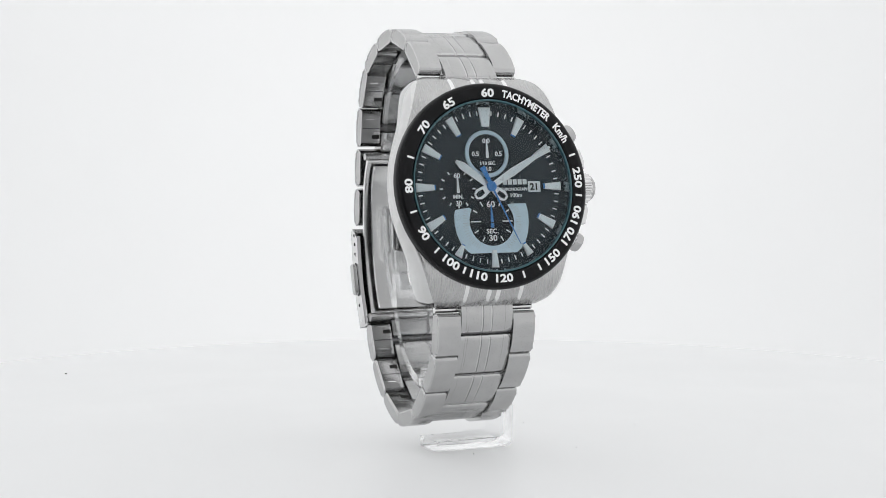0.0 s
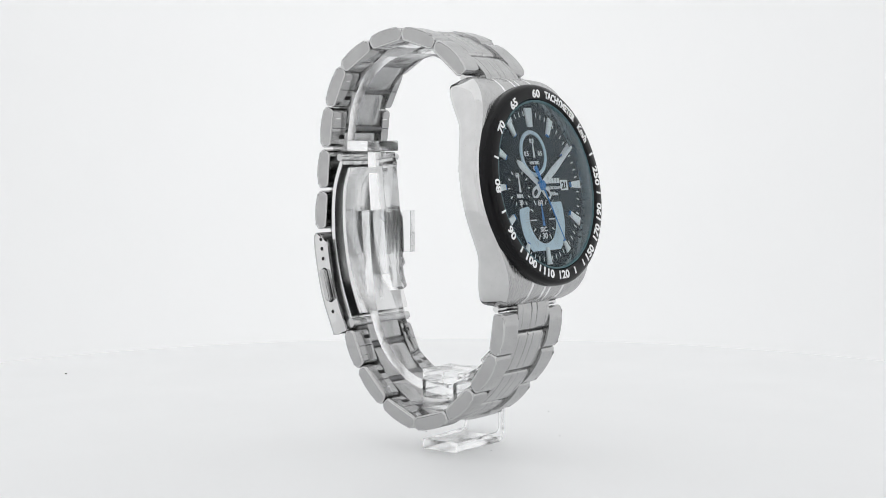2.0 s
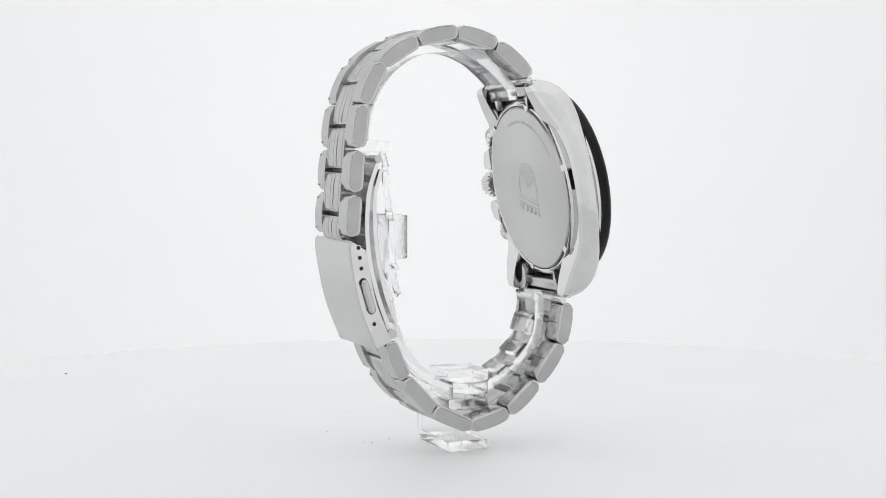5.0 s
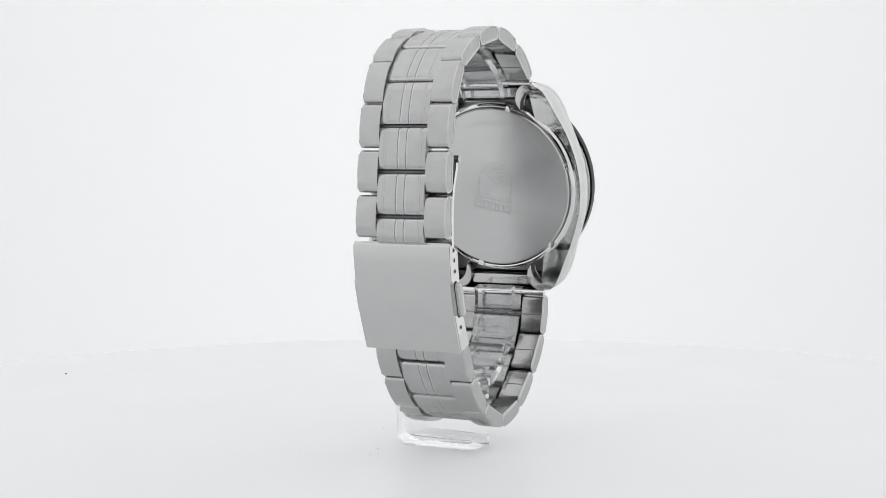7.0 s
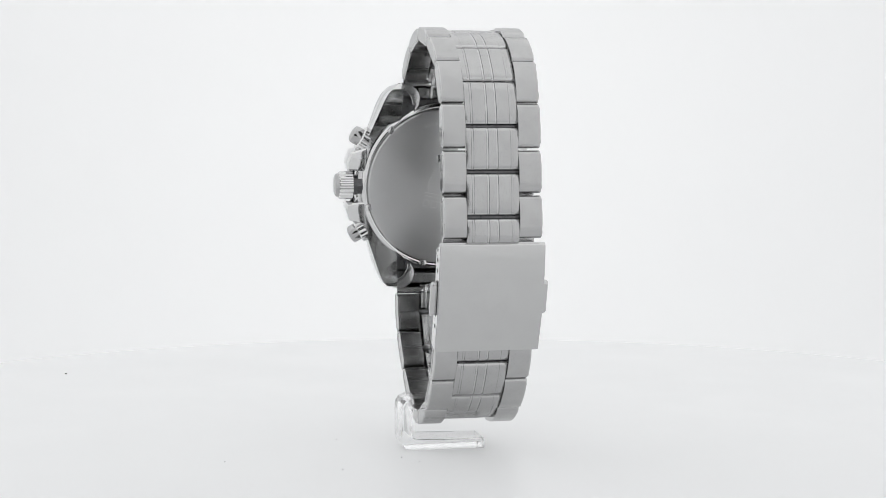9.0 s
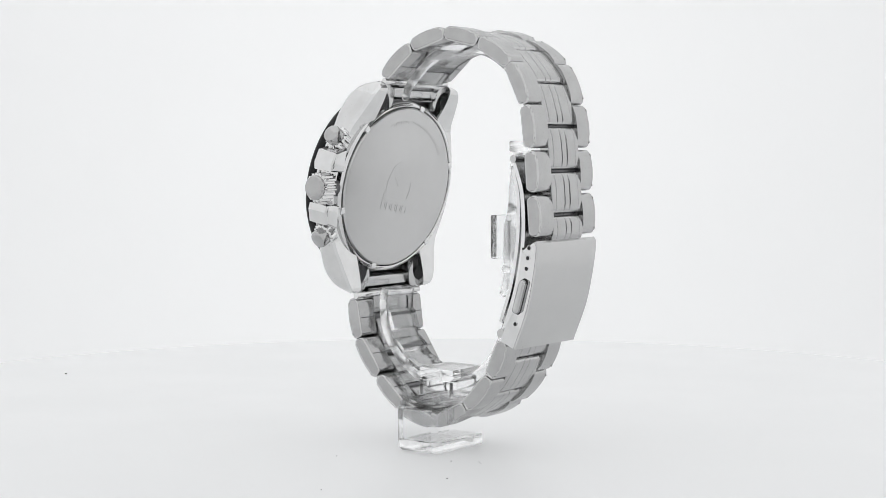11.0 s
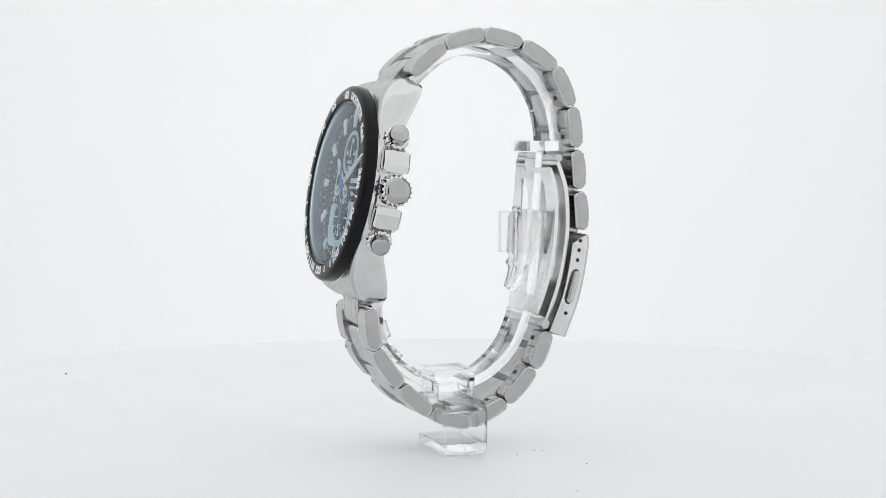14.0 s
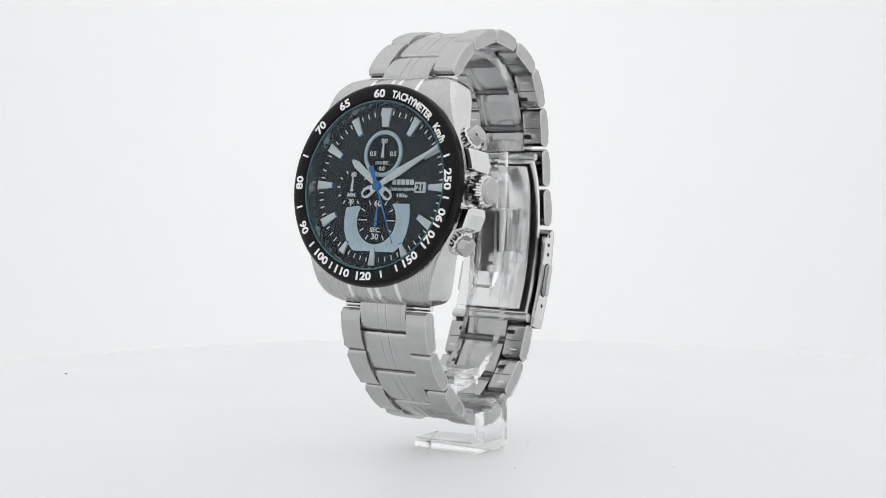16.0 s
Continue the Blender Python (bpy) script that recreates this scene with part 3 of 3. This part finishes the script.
    pin((21.9, -4.1), 10.1, 0.8, "hinge_pin", SATIN)
    pin((18.9, -40.6), 10.1, 1.0, "hinge_pin", SATIN)


make_clasp()
pin((-20.6, -35.0), 11.0, 0.7, "spring_bar", POLISHED)
pin((-12.2, 12.6), 11.0, 0.7, "spring_bar", POLISHED)


# ---- curved ends of the band inside the lugs ----
def make_end_tab(sx, sv):
    """A flat hook that hugs the lug from inside and curls round the spring bar."""
    outer = [(9.9 + 2.9 * math.cos(radians(a)), 20.3 + 3.3 * math.sin(radians(a))) for a in range(205, 60, -18)]
    inner = [(x + 1.3 * math.cos(radians(k * 9 - 50)), v - 1.25) for k, (x, v) in enumerate(outer)]
    bm = bmesh.new()
    prism(bm, [(sx * min(x, 12.4), sv * v) for x, v in outer + inner[::-1]], face, -10.4, -8.0, 0.25)
    part("end_tab", bm, SATIN, watch, smooth=30)


for sx in (-1, 1):
    for sv in (-1, 1):
        make_end_tab(sx, sv)
for sv in (-1, 1):
    bm = bmesh.new()
    prism(bm, [(-7.4, sv * 20.4), (7.4, sv * 20.4), (7.4, sv * 22.9), (-7.4, sv * 22.9)], face, -9.6, -7.6, 0.5, 3)
    part("end_link", bm, SATIN, watch, "plain centre end link between the lugs", smooth=30)

# small teeth round the flange under the glass
bm = bmesh.new()
for k in range(60):
    a0 = radians(6 * k)
    c, s = math.cos(a0), math.sin(a0)
    prism(bm, [(17.0, -0.22), (17.35, -0.22), (17.35, 0.22), (17.0, 0.22)], lambda a, b, h: face(a * c - b * s, a * s + b * c, h), -2.9, -2.3)
part("flange_teeth", bm, REHAUT, watch, smooth=0)


# ---- writing ----
def letters(text, size, bold=0.02):
    """The outline of a text as a bmesh, centred, lower edge at zero, in millimetres, 0.1 deep."""
    cu = bpy.data.curves.new("letters", "FONT")
    cu.body, cu.align_x = text, "CENTER"
    cu.extrude, cu.offset, cu.resolution_u = 0.02, bold, 3
    ob = new("letters", cu)
    bpy.context.view_layer.update()
    me = bpy.data.meshes.new_from_object(ob.evaluated_get(bpy.context.evaluated_depsgraph_get()))
    bm = bmesh.new()
    bm.from_mesh(me)
    bmesh.ops.remove_doubles(bm, verts=bm.verts, dist=0.0005)
    bpy.data.objects.remove(ob)
    bpy.data.curves.remove(cu)
    bpy.data.meshes.remove(me)
    for v in bm.verts:
        v.co = Vector((v.co.x * size, v.co.y * size, v.co.z * 2.5))
    return bm


def flat_text(text, x, v, w, size, parent, name="lettering", material=None, wide=1.0, bold=0.02):
    bm = letters(text, size, bold)
    for p in bm.verts:
        p.co = face(x + p.co.x * wide, v + p.co.y - 0.35 * size, w + p.co.z)
    part(name, bm, material or WHITE, parent, smooth=0)


def ring_text(text, clock, r, w, size, parent, wide=1.0, name="numeral"):
    """Text on the bezel at that clockwise angle from twelve; below, it stands on its head."""
    bm = letters(text, size, 0.03)
    turned = 95 < abs(clock) <= 180
    for p in bm.verts:
        dx, dy = p.co.x * wide, p.co.y - 0.35 * size
        if turned:
            dx, dy = -dx, -dy
        a = radians(clock) + dx / r
        p.co = face((r + dy) * math.sin(a), (r + dy) * math.cos(a), w + p.co.z)
    part(name, bm, WHITE, parent, smooth=0)


for text, clock in (("60", -0.9), ("65", -28.6), ("70", -51.5), ("80", -90), ("90", -120), ("100", -144), ("110", -163.5), ("120", 179.3),
                    ("150", 142.8), ("170", 125.4), ("190", 110.5), ("250", 86)):
    ring_text(text, clock, 19.05, -0.02, 2.3, bezel, 1.25)
ring_text("TACHYMETER", 26.5, 19.1, -0.02, 2.15, bezel, 0.86, "lettering")
ring_text("Km/h", 55.8, 19.1, -0.02, 2.15, bezel, 0.92, "lettering")
for clock in (-72.4, -105.8, -133.0, -154.3, 165.2, 153.3, 97.2, 71.4):
    a = radians(clock)
    bm = bmesh.new()
    prism(bm, [(-0.2, 18.35), (0.2, 18.35), (0.2, 19.8), (-0.2, 19.8)],
          lambda x, r, h: face(x * math.cos(a) + r * math.sin(a), r * math.cos(a) - x * math.sin(a), h), -0.2, 0.05)
    part("scale_mark", bm, WHITE, bezel, smooth=0)

# ---- dial ----
DW = -3.1


def make_dial():
    bm = bmesh.new()
    lathe(bm, [(0, DW), (17.3, DW), (17.3, DW - 0.6), (0, DW - 0.6)], face, 96, closed=False)
    dial = part("dial", bm, DIAL, watch, "black dial with three subdials", smooth=30)
    # hour markers
    for h in range(12):
        if h == 0:
            r0, r1, w0, w1 = 12.5, 16.5, 0.85, 1.35
        elif h == 6:
            r0, r1, w0, w1 = 13.0, 16.6, 0.45, 0.85
        elif h == 3:
            r0, r1, w0, w1 = 12.4, 16.3, 0.55, 0.9
        elif h in (5, 7):
            r0, r1, w0, w1 = 13.6, 16.3, 0.35, 0.85
        else:
            r0, r1, w0, w1 = 12.2, 16.3, 0.55, 0.95
        a = radians(30 * h)

        def spot(x, r, z):
            return face(x * math.cos(a) + r * math.sin(a), r * math.cos(a) - x * math.sin(a), z)
        bm = bmesh.new()
        prism(bm, [(-w0, r0), (w0, r0), (w1, r1), (-w1, r1)], spot, DW, DW + 0.45, 0.1, 1)
        mark = part("hour_marker", bm, HANDS, dial, "applied silver baton marker", smooth=0)
        bm = bmesh.new()
        prism(bm, [(-w0 * 0.65, r0 + 0.5), (w0 * 0.65, r0 + 0.5), (w1 * 0.7, r1 - 0.3), (-w1 * 0.7, r1 - 0.3)], spot, DW + 0.4, DW + 0.5)
        part("lume", bm, LUME, mark, smooth=0)
        if h not in (0, 6):
            bm = bmesh.new()
            prism(bm, [(-w0, r0 - 0.06), (w0, r0 - 0.06), (w0, r0 + 0.16), (-w0, r0 + 0.16)], spot, DW, DW + 0.47)
            part("blue_tip", bm, BLUE, mark, smooth=0)
    bm = bmesh.new()
    for k in range(60):
        if k % 5 == 0:
            continue
        a = radians(6 * k)
        prism(bm, [(-0.12, 14.9), (0.12, 14.9), (0.12, 15.9), (-0.12, 15.9)],
              lambda x, r, z: face(x * math.cos(a) + r * math.sin(a), r * math.cos(a) - x * math.sin(a), z), DW, DW + 0.04)
    part("minute_track", bm, WHITE, dial, smooth=0)

    # subdials: sunk discs with rings and print
    def disc(x, v, r, name, prof, material, label=""):
        bm = bmesh.new()
        lathe(bm, prof, lambda p, q, h: face(x + p, v + q, h), 64)
        return part(name, bm, material, dial, label, smooth=30)

    disc(0, 6.9, 4.9, "subdial_ring", [(4.05, DW), (4.15, DW + 0.25), (4.8, DW + 0.25), (4.95, DW)], BLUEGREY, "pale grey subdial ring")
    disc(0, 6.9, 4.1, "subdial", [(0.01, DW + 0.02), (4.05, DW + 0.02), (4.05, DW - 0.1), (0.01, DW - 0.1)], SUBDIAL)
    disc(-7.1, -0.3, 4.2, "subdial", [(0.01, DW + 0.02), (4.4, DW + 0.02), (4.4, DW - 0.1), (0.01, DW - 0.1)], SUBDIAL)
    disc(0, -7.1, 4.9, "subdial", [(0.01, DW + 0.05), (4.95, DW + 0.05), (4.95, DW - 0.1), (0.01, DW - 0.1)], SUBDIAL)

    def ticks(x, v, r0, r1, angles, wide=0.13):
        bm = bmesh.new()
        for deg in angles:
            a = radians(deg)
            prism(bm, [(-wide, r0), (wide, r0), (wide, r1), (-wide, r1)],
                  lambda p, r, z: face(x + p * math.cos(a) + r * math.sin(a), v + r * math.cos(a) - p * math.sin(a), z), DW, DW + 0.09)
        part("subdial_marks", bm, WHITE, dial, smooth=0)
    ticks(-7.1, -0.3, 3.3, 4.0, [30, 60, 90, 120, 150, 180, 210, 240, 270, 300, 330])
    ticks(0, -7.1, 3.6, 4.7, [30, 60, 120, 150, 210, 240, 300, 330])
    ticks(0, -7.1, 2.4, 4.7, [90, 270])
    # horseshoe round the lower subdial
    pts = [(8.0, -3.5), (8.35, -5.2), (8.35, -7.4), (8.0, -9.6), (7.2, -11.6), (6.1, -12.9), (5.2, -13.6), (-5.2, -13.6), (-6.1, -12.9), (-7.2, -11.6), (-8.0, -9.6),
           (-8.35, -7.4), (-8.3, -5.6), (-8.0, -4.6), (-4.9, -4.2)]
    inner = [(5.05 * math.sin(radians(a)), -7.1 + 5.05 * math.cos(radians(a))) for a in range(300, 45, -12)]
    outline = pts + inner + [(4.4, -3.5)]
    bm = bmesh.new()
    prism(bm, outline, face, DW, DW + 0.12)
    part("horseshoe_ring", bm, BLUEGREY, dial, "pale blue horseshoe ring", smooth=0)
    bm = bmesh.new()
    for deg in list(range(52, 148, 5)) + list(range(212, 296, 5)):
        a = radians(deg)
        prism(bm, [(-0.04, 5.5), (0.04, 5.5), (0.04, 6.6), (-0.04, 6.6)],
              lambda p, r, z: face(p * math.cos(a) + r * math.sin(a), -7.1 + r * math.cos(a) - p * math.sin(a), z), DW, DW + 0.14)
    part("horseshoe_marks", bm, ETCH, dial, smooth=0)

    T = DW + 0.07
    flat_text("0.0", 0, 9.6, T, 1.35, dial)
    flat_text("0.5", -2.6, 6.9, T, 1.35, dial)
    flat_text("0.5", 2.6, 6.9, T, 1.35, dial)
    flat_text("1/10 SEC.", 0, 4.95, T, 0.95, dial)
    flat_text("0.0", 0, 3.75, T, 1.25, dial)
    flat_text("60", -7.1, 2.45, T, 1.4, dial)
    flat_text("MIN.", -7.1, -1.9, T, 1.15, dial)
    flat_text("30", -7.1, -3.25, T, 1.4, dial)
    flat_text("60", 0, -3.55, T, 1.75, dial, wide=1.1)
    flat_text("SEC.", 0, -9.1, T, 1.35, dial, wide=1.1)
    flat_text("30", 0, -10.5, T, 1.75, dial, wide=1.1)
    flat_text("CHRONOGRAPH", 5.75, -0.5, T, 0.9, dial, wide=0.9)
    flat_text("100m", 5.9, -1.75, T, 1.15, dial, wide=1.1)
    # maker's mark as plain bars
    bm = bmesh.new()
    for k in range(5):
        x = 3.15 + k * 1.13
        prism(bm, [(x, 0.45), (x + 0.9, 0.45), (x + 0.9, 1.55), (x, 1.55)], face, T - 0.05, T + 0.03)
    part("emblem", bm, WHITE, dial, smooth=0)
    # date window
    bm = bmesh.new()
    prism(bm, [(9.0, -1.0), (11.5, -1.0), (11.5, 0.95), (9.0, 0.95)], face, DW, DW + 0.06)
    date = part("date_window", bm, WHITE, dial, "white date window", smooth=0)
    flat_text("21", 10.25, -0.03, DW + 0.1, 2.0, date, "lettering", HOLE, 1.0, 0.03)
    bm = bmesh.new()
    for a, b, c, d in ((8.85, 11.65, 0.95, 1.1), (8.85, 11.65, -1.15, -1.0), (8.85, 9.0, -1.0, 0.95), (11.5, 11.65, -1.0, 0.95)):
        prism(bm, [(a, c), (b, c), (b, d), (a, d)], face, DW, DW + 0.1)
    part("date_frame", bm, HANDS, date, smooth=0)
    return dial


dial = make_dial()


# ---- hands ----
def along(dx, dv, ox=0.0, ov=0.0):
    """A frame with r along the hand and x across it."""
    L = math.hypot(dx, dv)
    c, s = dx / L, dv / L
    return lambda x, r, h: face(ox + r * c + x * s, ov + r * s - x * c, h)


def make_hands():
    for name, d, length, w0, w1, z in (("hour_hand", (-7.3, 5.3), 9.1, 0.62, 0.85, -2.45), ("minute_hand", (14.2, 8.2), 16.3, 0.55, 0.85, -2.1)):
        at = along(*d)
        bm = bmesh.new()
        prism(bm, [(-w0, 0.0), (w0, 0.0), (w1, length - 1.6 if name == "hour_hand" else 6.0), (0.28, length), (-0.28, length),
                   (-w1, length - 1.6 if name == "hour_hand" else 6.0)], at, z - 0.12, z + 0.08, 0.06, 1)
        # open tail: two arms and a rounded end round a gap
        prism(bm, [(-0.62, 0), (0.62, 0), (1.05, -2.0), (-1.05, -2.0)], at, z - 0.12, z + 0.08, 0.06, 1)
        for s in (-1, 1):
            prism(bm, [(s * 0.45, -1.9), (s * 1.05, -1.9), (s * 1.15, -3.2), (s * 0.7, -4.1), (s * 0.35, -4.1), (s * 0.6, -3.1)], at, z - 0.12, z + 0.08)
        prism(bm, [(-0.72, -3.9), (0.72, -3.9), (0.4, -4.3), (-0.4, -4.3)], at, z - 0.12, z + 0.08)
        hand = part(name, bm, HANDS, watch, "silver baton hand with open tail", smooth=0)
        bm = bmesh.new()
        prism(bm, [(-0.34, 3.6), (0.34, 3.6), (0.5, length - 1.9 if name == "hour_hand" else 7.5), (0.12, length - 0.5), (-0.12, length - 0.5),
                   (-0.5, length - 1.9 if name == "hour_hand" else 7.5)], at, z + 0.06, z + 0.13)
        part("lume", bm, LUME, hand, smooth=0)
    at = along(5.5, -11.8)
    bm = bmesh.new()
    prism(bm, [(-0.2, 0), (0.2, 0), (0.06, 13.2), (-0.06, 13.2)], at, -1.85, -1.72)
    prism(bm, [(-0.38, 0), (0.38, 0), (0.62, -4.4), (-0.62, -4.4)], at, -1.85, -1.70, 0.04, 1)
    lathe(bm, [(0, -1.6), (0.95, -1.6), (1.05, -1.7), (1.05, -2.6), (0, -2.6)], face, 32, closed=False)
    part("chronograph_hand", bm, BLUE, watch, "thin blue central hand with wide tail", smooth=30)
    for x, v, d, length, mt in ((0, 6.9, (0, 1), 3.0, WHITE), (-7.1, -0.3, (0, 1), 3.0, WHITE), (0, -7.1, (0, 1), 3.3, BLUE)):
        at = along(d[0], d[1], x, v)
        bm = bmesh.new()
        tail = -0.2 if mt is BLUE else -0.9
        prism(bm, [(-0.34, tail), (0.34, tail), (0.1, length), (-0.1, length)], at, DW + 0.2, DW + 0.3)
        if mt is BLUE:
            prism(bm, [(-0.35, -1.3), (0.35, -1.3), (0.35, -0.4), (-0.35, -0.4)], at, DW + 0.2, DW + 0.3)
        part("subdial_hand", bm, mt, watch, "small subdial hand", smooth=0)


make_hands()

bm = bmesh.new()
lathe(bm, [(0, -0.12), (8, -0.15), (14, -0.25), (17.0, -0.42), (17.3, -0.6), (17.3, -1.1), (0, -1.1)], face, 96, closed=False)
for f in bm.faces:
    w = ((sum((v.co for v in f.verts), Vector()) / len(f.verts) - face(0, 0, 0)) * 1000).dot(OUT)
    f.material_index = 1 if w < -0.7 else 0
crystal = part("crystal", bm, (CRYSTAL, CRYSTAL_BODY), watch, "clear mineral glass over the dial", smooth=30)
crystal.visible_shadow = False

# ---- display stand ----
stand = thing("display_stand", "clear acrylic watch stand with C-shaped foot", "stand")


def clear_part(name, bm, label=""):
    ob = part(name, bm, ACRYLIC, stand, label, smooth=30)
    ob.visible_shadow = False
    return ob


def make_stand():
    upper = curve_through([(-12.4, 8.6), (-11.8, 11.2), (-8.5, 14.9), (-3.5, 18.6), (3.1, 20.6), (11.6, 19.5), (18.4, 14.9), (22.5, 8.3), (23.9, 2.4), (24.2, -0.3)], 5)
    bm = bmesh.new()
    sweep(bm, upper, -2.15, -4.65, 4.65, band)
    clear_part("upper_ring", bm, "curved clear upper ring")
    bm = bmesh.new()
    block(bm, -4.8, 4.8, 17.2, 24.1, -2.7, -0.35, band, 0.25)
    clear_part("shelf", bm)
    bm = bmesh.new()
    teeth = [(21.0, -2.9), (20.4, -12), (19.6, -20), (18.4, -27), (16.6, -31.5), (14.6, -33.8), (13.7, -33.0), (14.5, -31), (14.9, -28.5), (14.1, -27.7), (15.0, -26.5),
             (15.2, -17.5), (15.9, -16.7), (15.6, -15.7), (16.0, -14.8), (16.5, -7.2), (16.9, -6.5), (16.4, -5.8), (17.2, -2.9)]
    prism(bm, teeth, lambda a, b, h: band(h, a - 0.1, b), -1.7, 3.5, 0.2)
    clear_part("toothed_bar", bm, "clear notched adjusting bar")
    bm = bmesh.new()
    for x0, x1, y0, y1 in ((-4.1, -3.0, 13.2, 21.6), (4.8, 5.9, 13.2, 21.6), (-3.0, 4.8, 13.2, 14.1), (-3.0, 4.8, 20.6, 21.6)):
        block(bm, x0, x1, y0, y1, -25.4, -16.1, band, 0.12, 1)
    clear_part("slider", bm, "clear box-shaped slider")
    lower = curve_through([(20.2, -15.9), (19.7, -24), (19.0, -31.1), (17.4, -39.9), (13.7, -47.5), (7.4, -53.0), (0, -55.2), (-6.0, -54.6), (-13.1, -50.1), (-17.9, -44.1),
                           (-19.0, -37.0), (-18.4, -33.4)], 5)
    bm = bmesh.new()
    sweep(bm, lower, -2.1, -4.65, 4.65, band)
    clear_part("lower_ring", bm, "curved clear lower ring")
    bm = bmesh.new()
    for p, q in (((-8.4, -51.8), (-11.9, -49.2)), ((-12.9, -48.0), (-15.4, -44.9)), ((-16.0, -43.2), (-17.0, -38.6))):
        p, q = Vector(p), Vector(q)
        t = (q - p).normalized()
        n = Vector((t.y, -t.x))
        n = n if (Vector((0, -20)) - p).dot(n) > 0 else -n
        prism(bm, [tuple(p), tuple(q), tuple(q + n * 0.9 - t * 0.6), tuple(p + n * 1.3 + t * 0.4)], lambda a, b, h: band(h, a, b), -4.4, 4.4, 0.15)
    clear_part("stop", bm)
    bm = bmesh.new()
    ribs = [(-5.8, -52.85), (3.6, -52.85), (3.6, -52.2), (3.5, -52.05), (3.6, -51.9), (3.6, -51.2), (3.5, -51.05), (3.6, -50.9), (3.6, -50.2), (-5.8, -50.2),
            (-5.8, -50.9), (-5.7, -51.05), (-5.8, -51.2), (-5.8, -51.9), (-5.7, -52.05), (-5.8, -52.2)]
    prism(bm, ribs, lambda a, b, h: mm(h, a, b), -6.2, 4.4, 0.1, 1)
    for y in (-5.7, 2.6):
        block(bm, -6.2, 4.4, y, y + 0.9, -56.3, -52.9, mm, 0.1, 1)
    clear_part("clamp_block", bm, "ribbed clear clamp block")
    bm = bmesh.new()
    cshape = [(-6.3, -56.4), (9.8, -56.4), (11.2, -56.9), (11.9, -58.0), (12.0, -59.0), (12.0, -65.6), (11.7, -66.9), (10.9, -67.6), (9.8, -67.8), (-6.3, -67.8), (-6.3, -65.6),
              (8.6, -65.6), (9.4, -65.3), (9.8, -64.6), (9.8, -59.6), (9.5, -58.9), (8.8, -58.6), (-6.3, -58.6)]
    prism(bm, cshape, lambda a, b, h: mm(a, h, b), -5.7, 3.6, 0.25)
    clear_part("foot", bm, "thick clear C-shaped foot")


make_stand()


# ---- specks of dust ----
def make_dust(name, spots, label):
    bm = bmesh.new()
    for x, y, r, h in spots:
        r *= 0.75
        n = 7
        top = [bm.verts.new(Vector((x + r * (1 + 0.35 * math.sin(3.1 * i + x)) * math.cos(2 * math.pi * i / n),
                                    y + 1.4 * r * math.sin(2 * math.pi * i / n), h)) * 0.001) for i in range(n)]
        low = [bm.verts.new(v.co - Vector((0, 0, h * 0.001))) for v in top]
        bm.faces.new(top)
        for i in range(n):
            bm.faces.new((low[i], low[(i + 1) % n], top[(i + 1) % n], top[i]))
    return tagged(part(name, bm, DUST, None), label, "dust", kind="stuff")


dust = make_dust("dust_specks", [(0.6, -10.0, 0.13, 0.13), (13.3, 10.0, 0.14, 0.13), (10.4, 15.2, 0.13, 0.12), (27.4, 20.0, 0.13, 0.12), 
                                 (50.6, 7.2, 0.11, 0.12), (24.2, -12.7, 0.1, 0.12), (11.6, 16.6, 0.1, 0.12)], "tiny dark dust specks on the turntable")
# stays put while the plate turns under it
lone = make_dust("dust_speck", [(-112.0, 108.0, 0.32, 0.2)], "tiny dark speck that stays still over the turning plate")


# ---- motion of all that stands on the turntable ----
def motions():
    rows = [(t, pose(0, 0, 0, 0, 0, a)) for t, a in TURN]
    for ob in TURNING:
        walk(ob, rows)


TURNING = [watch, stand, turntable, dust]
motions()
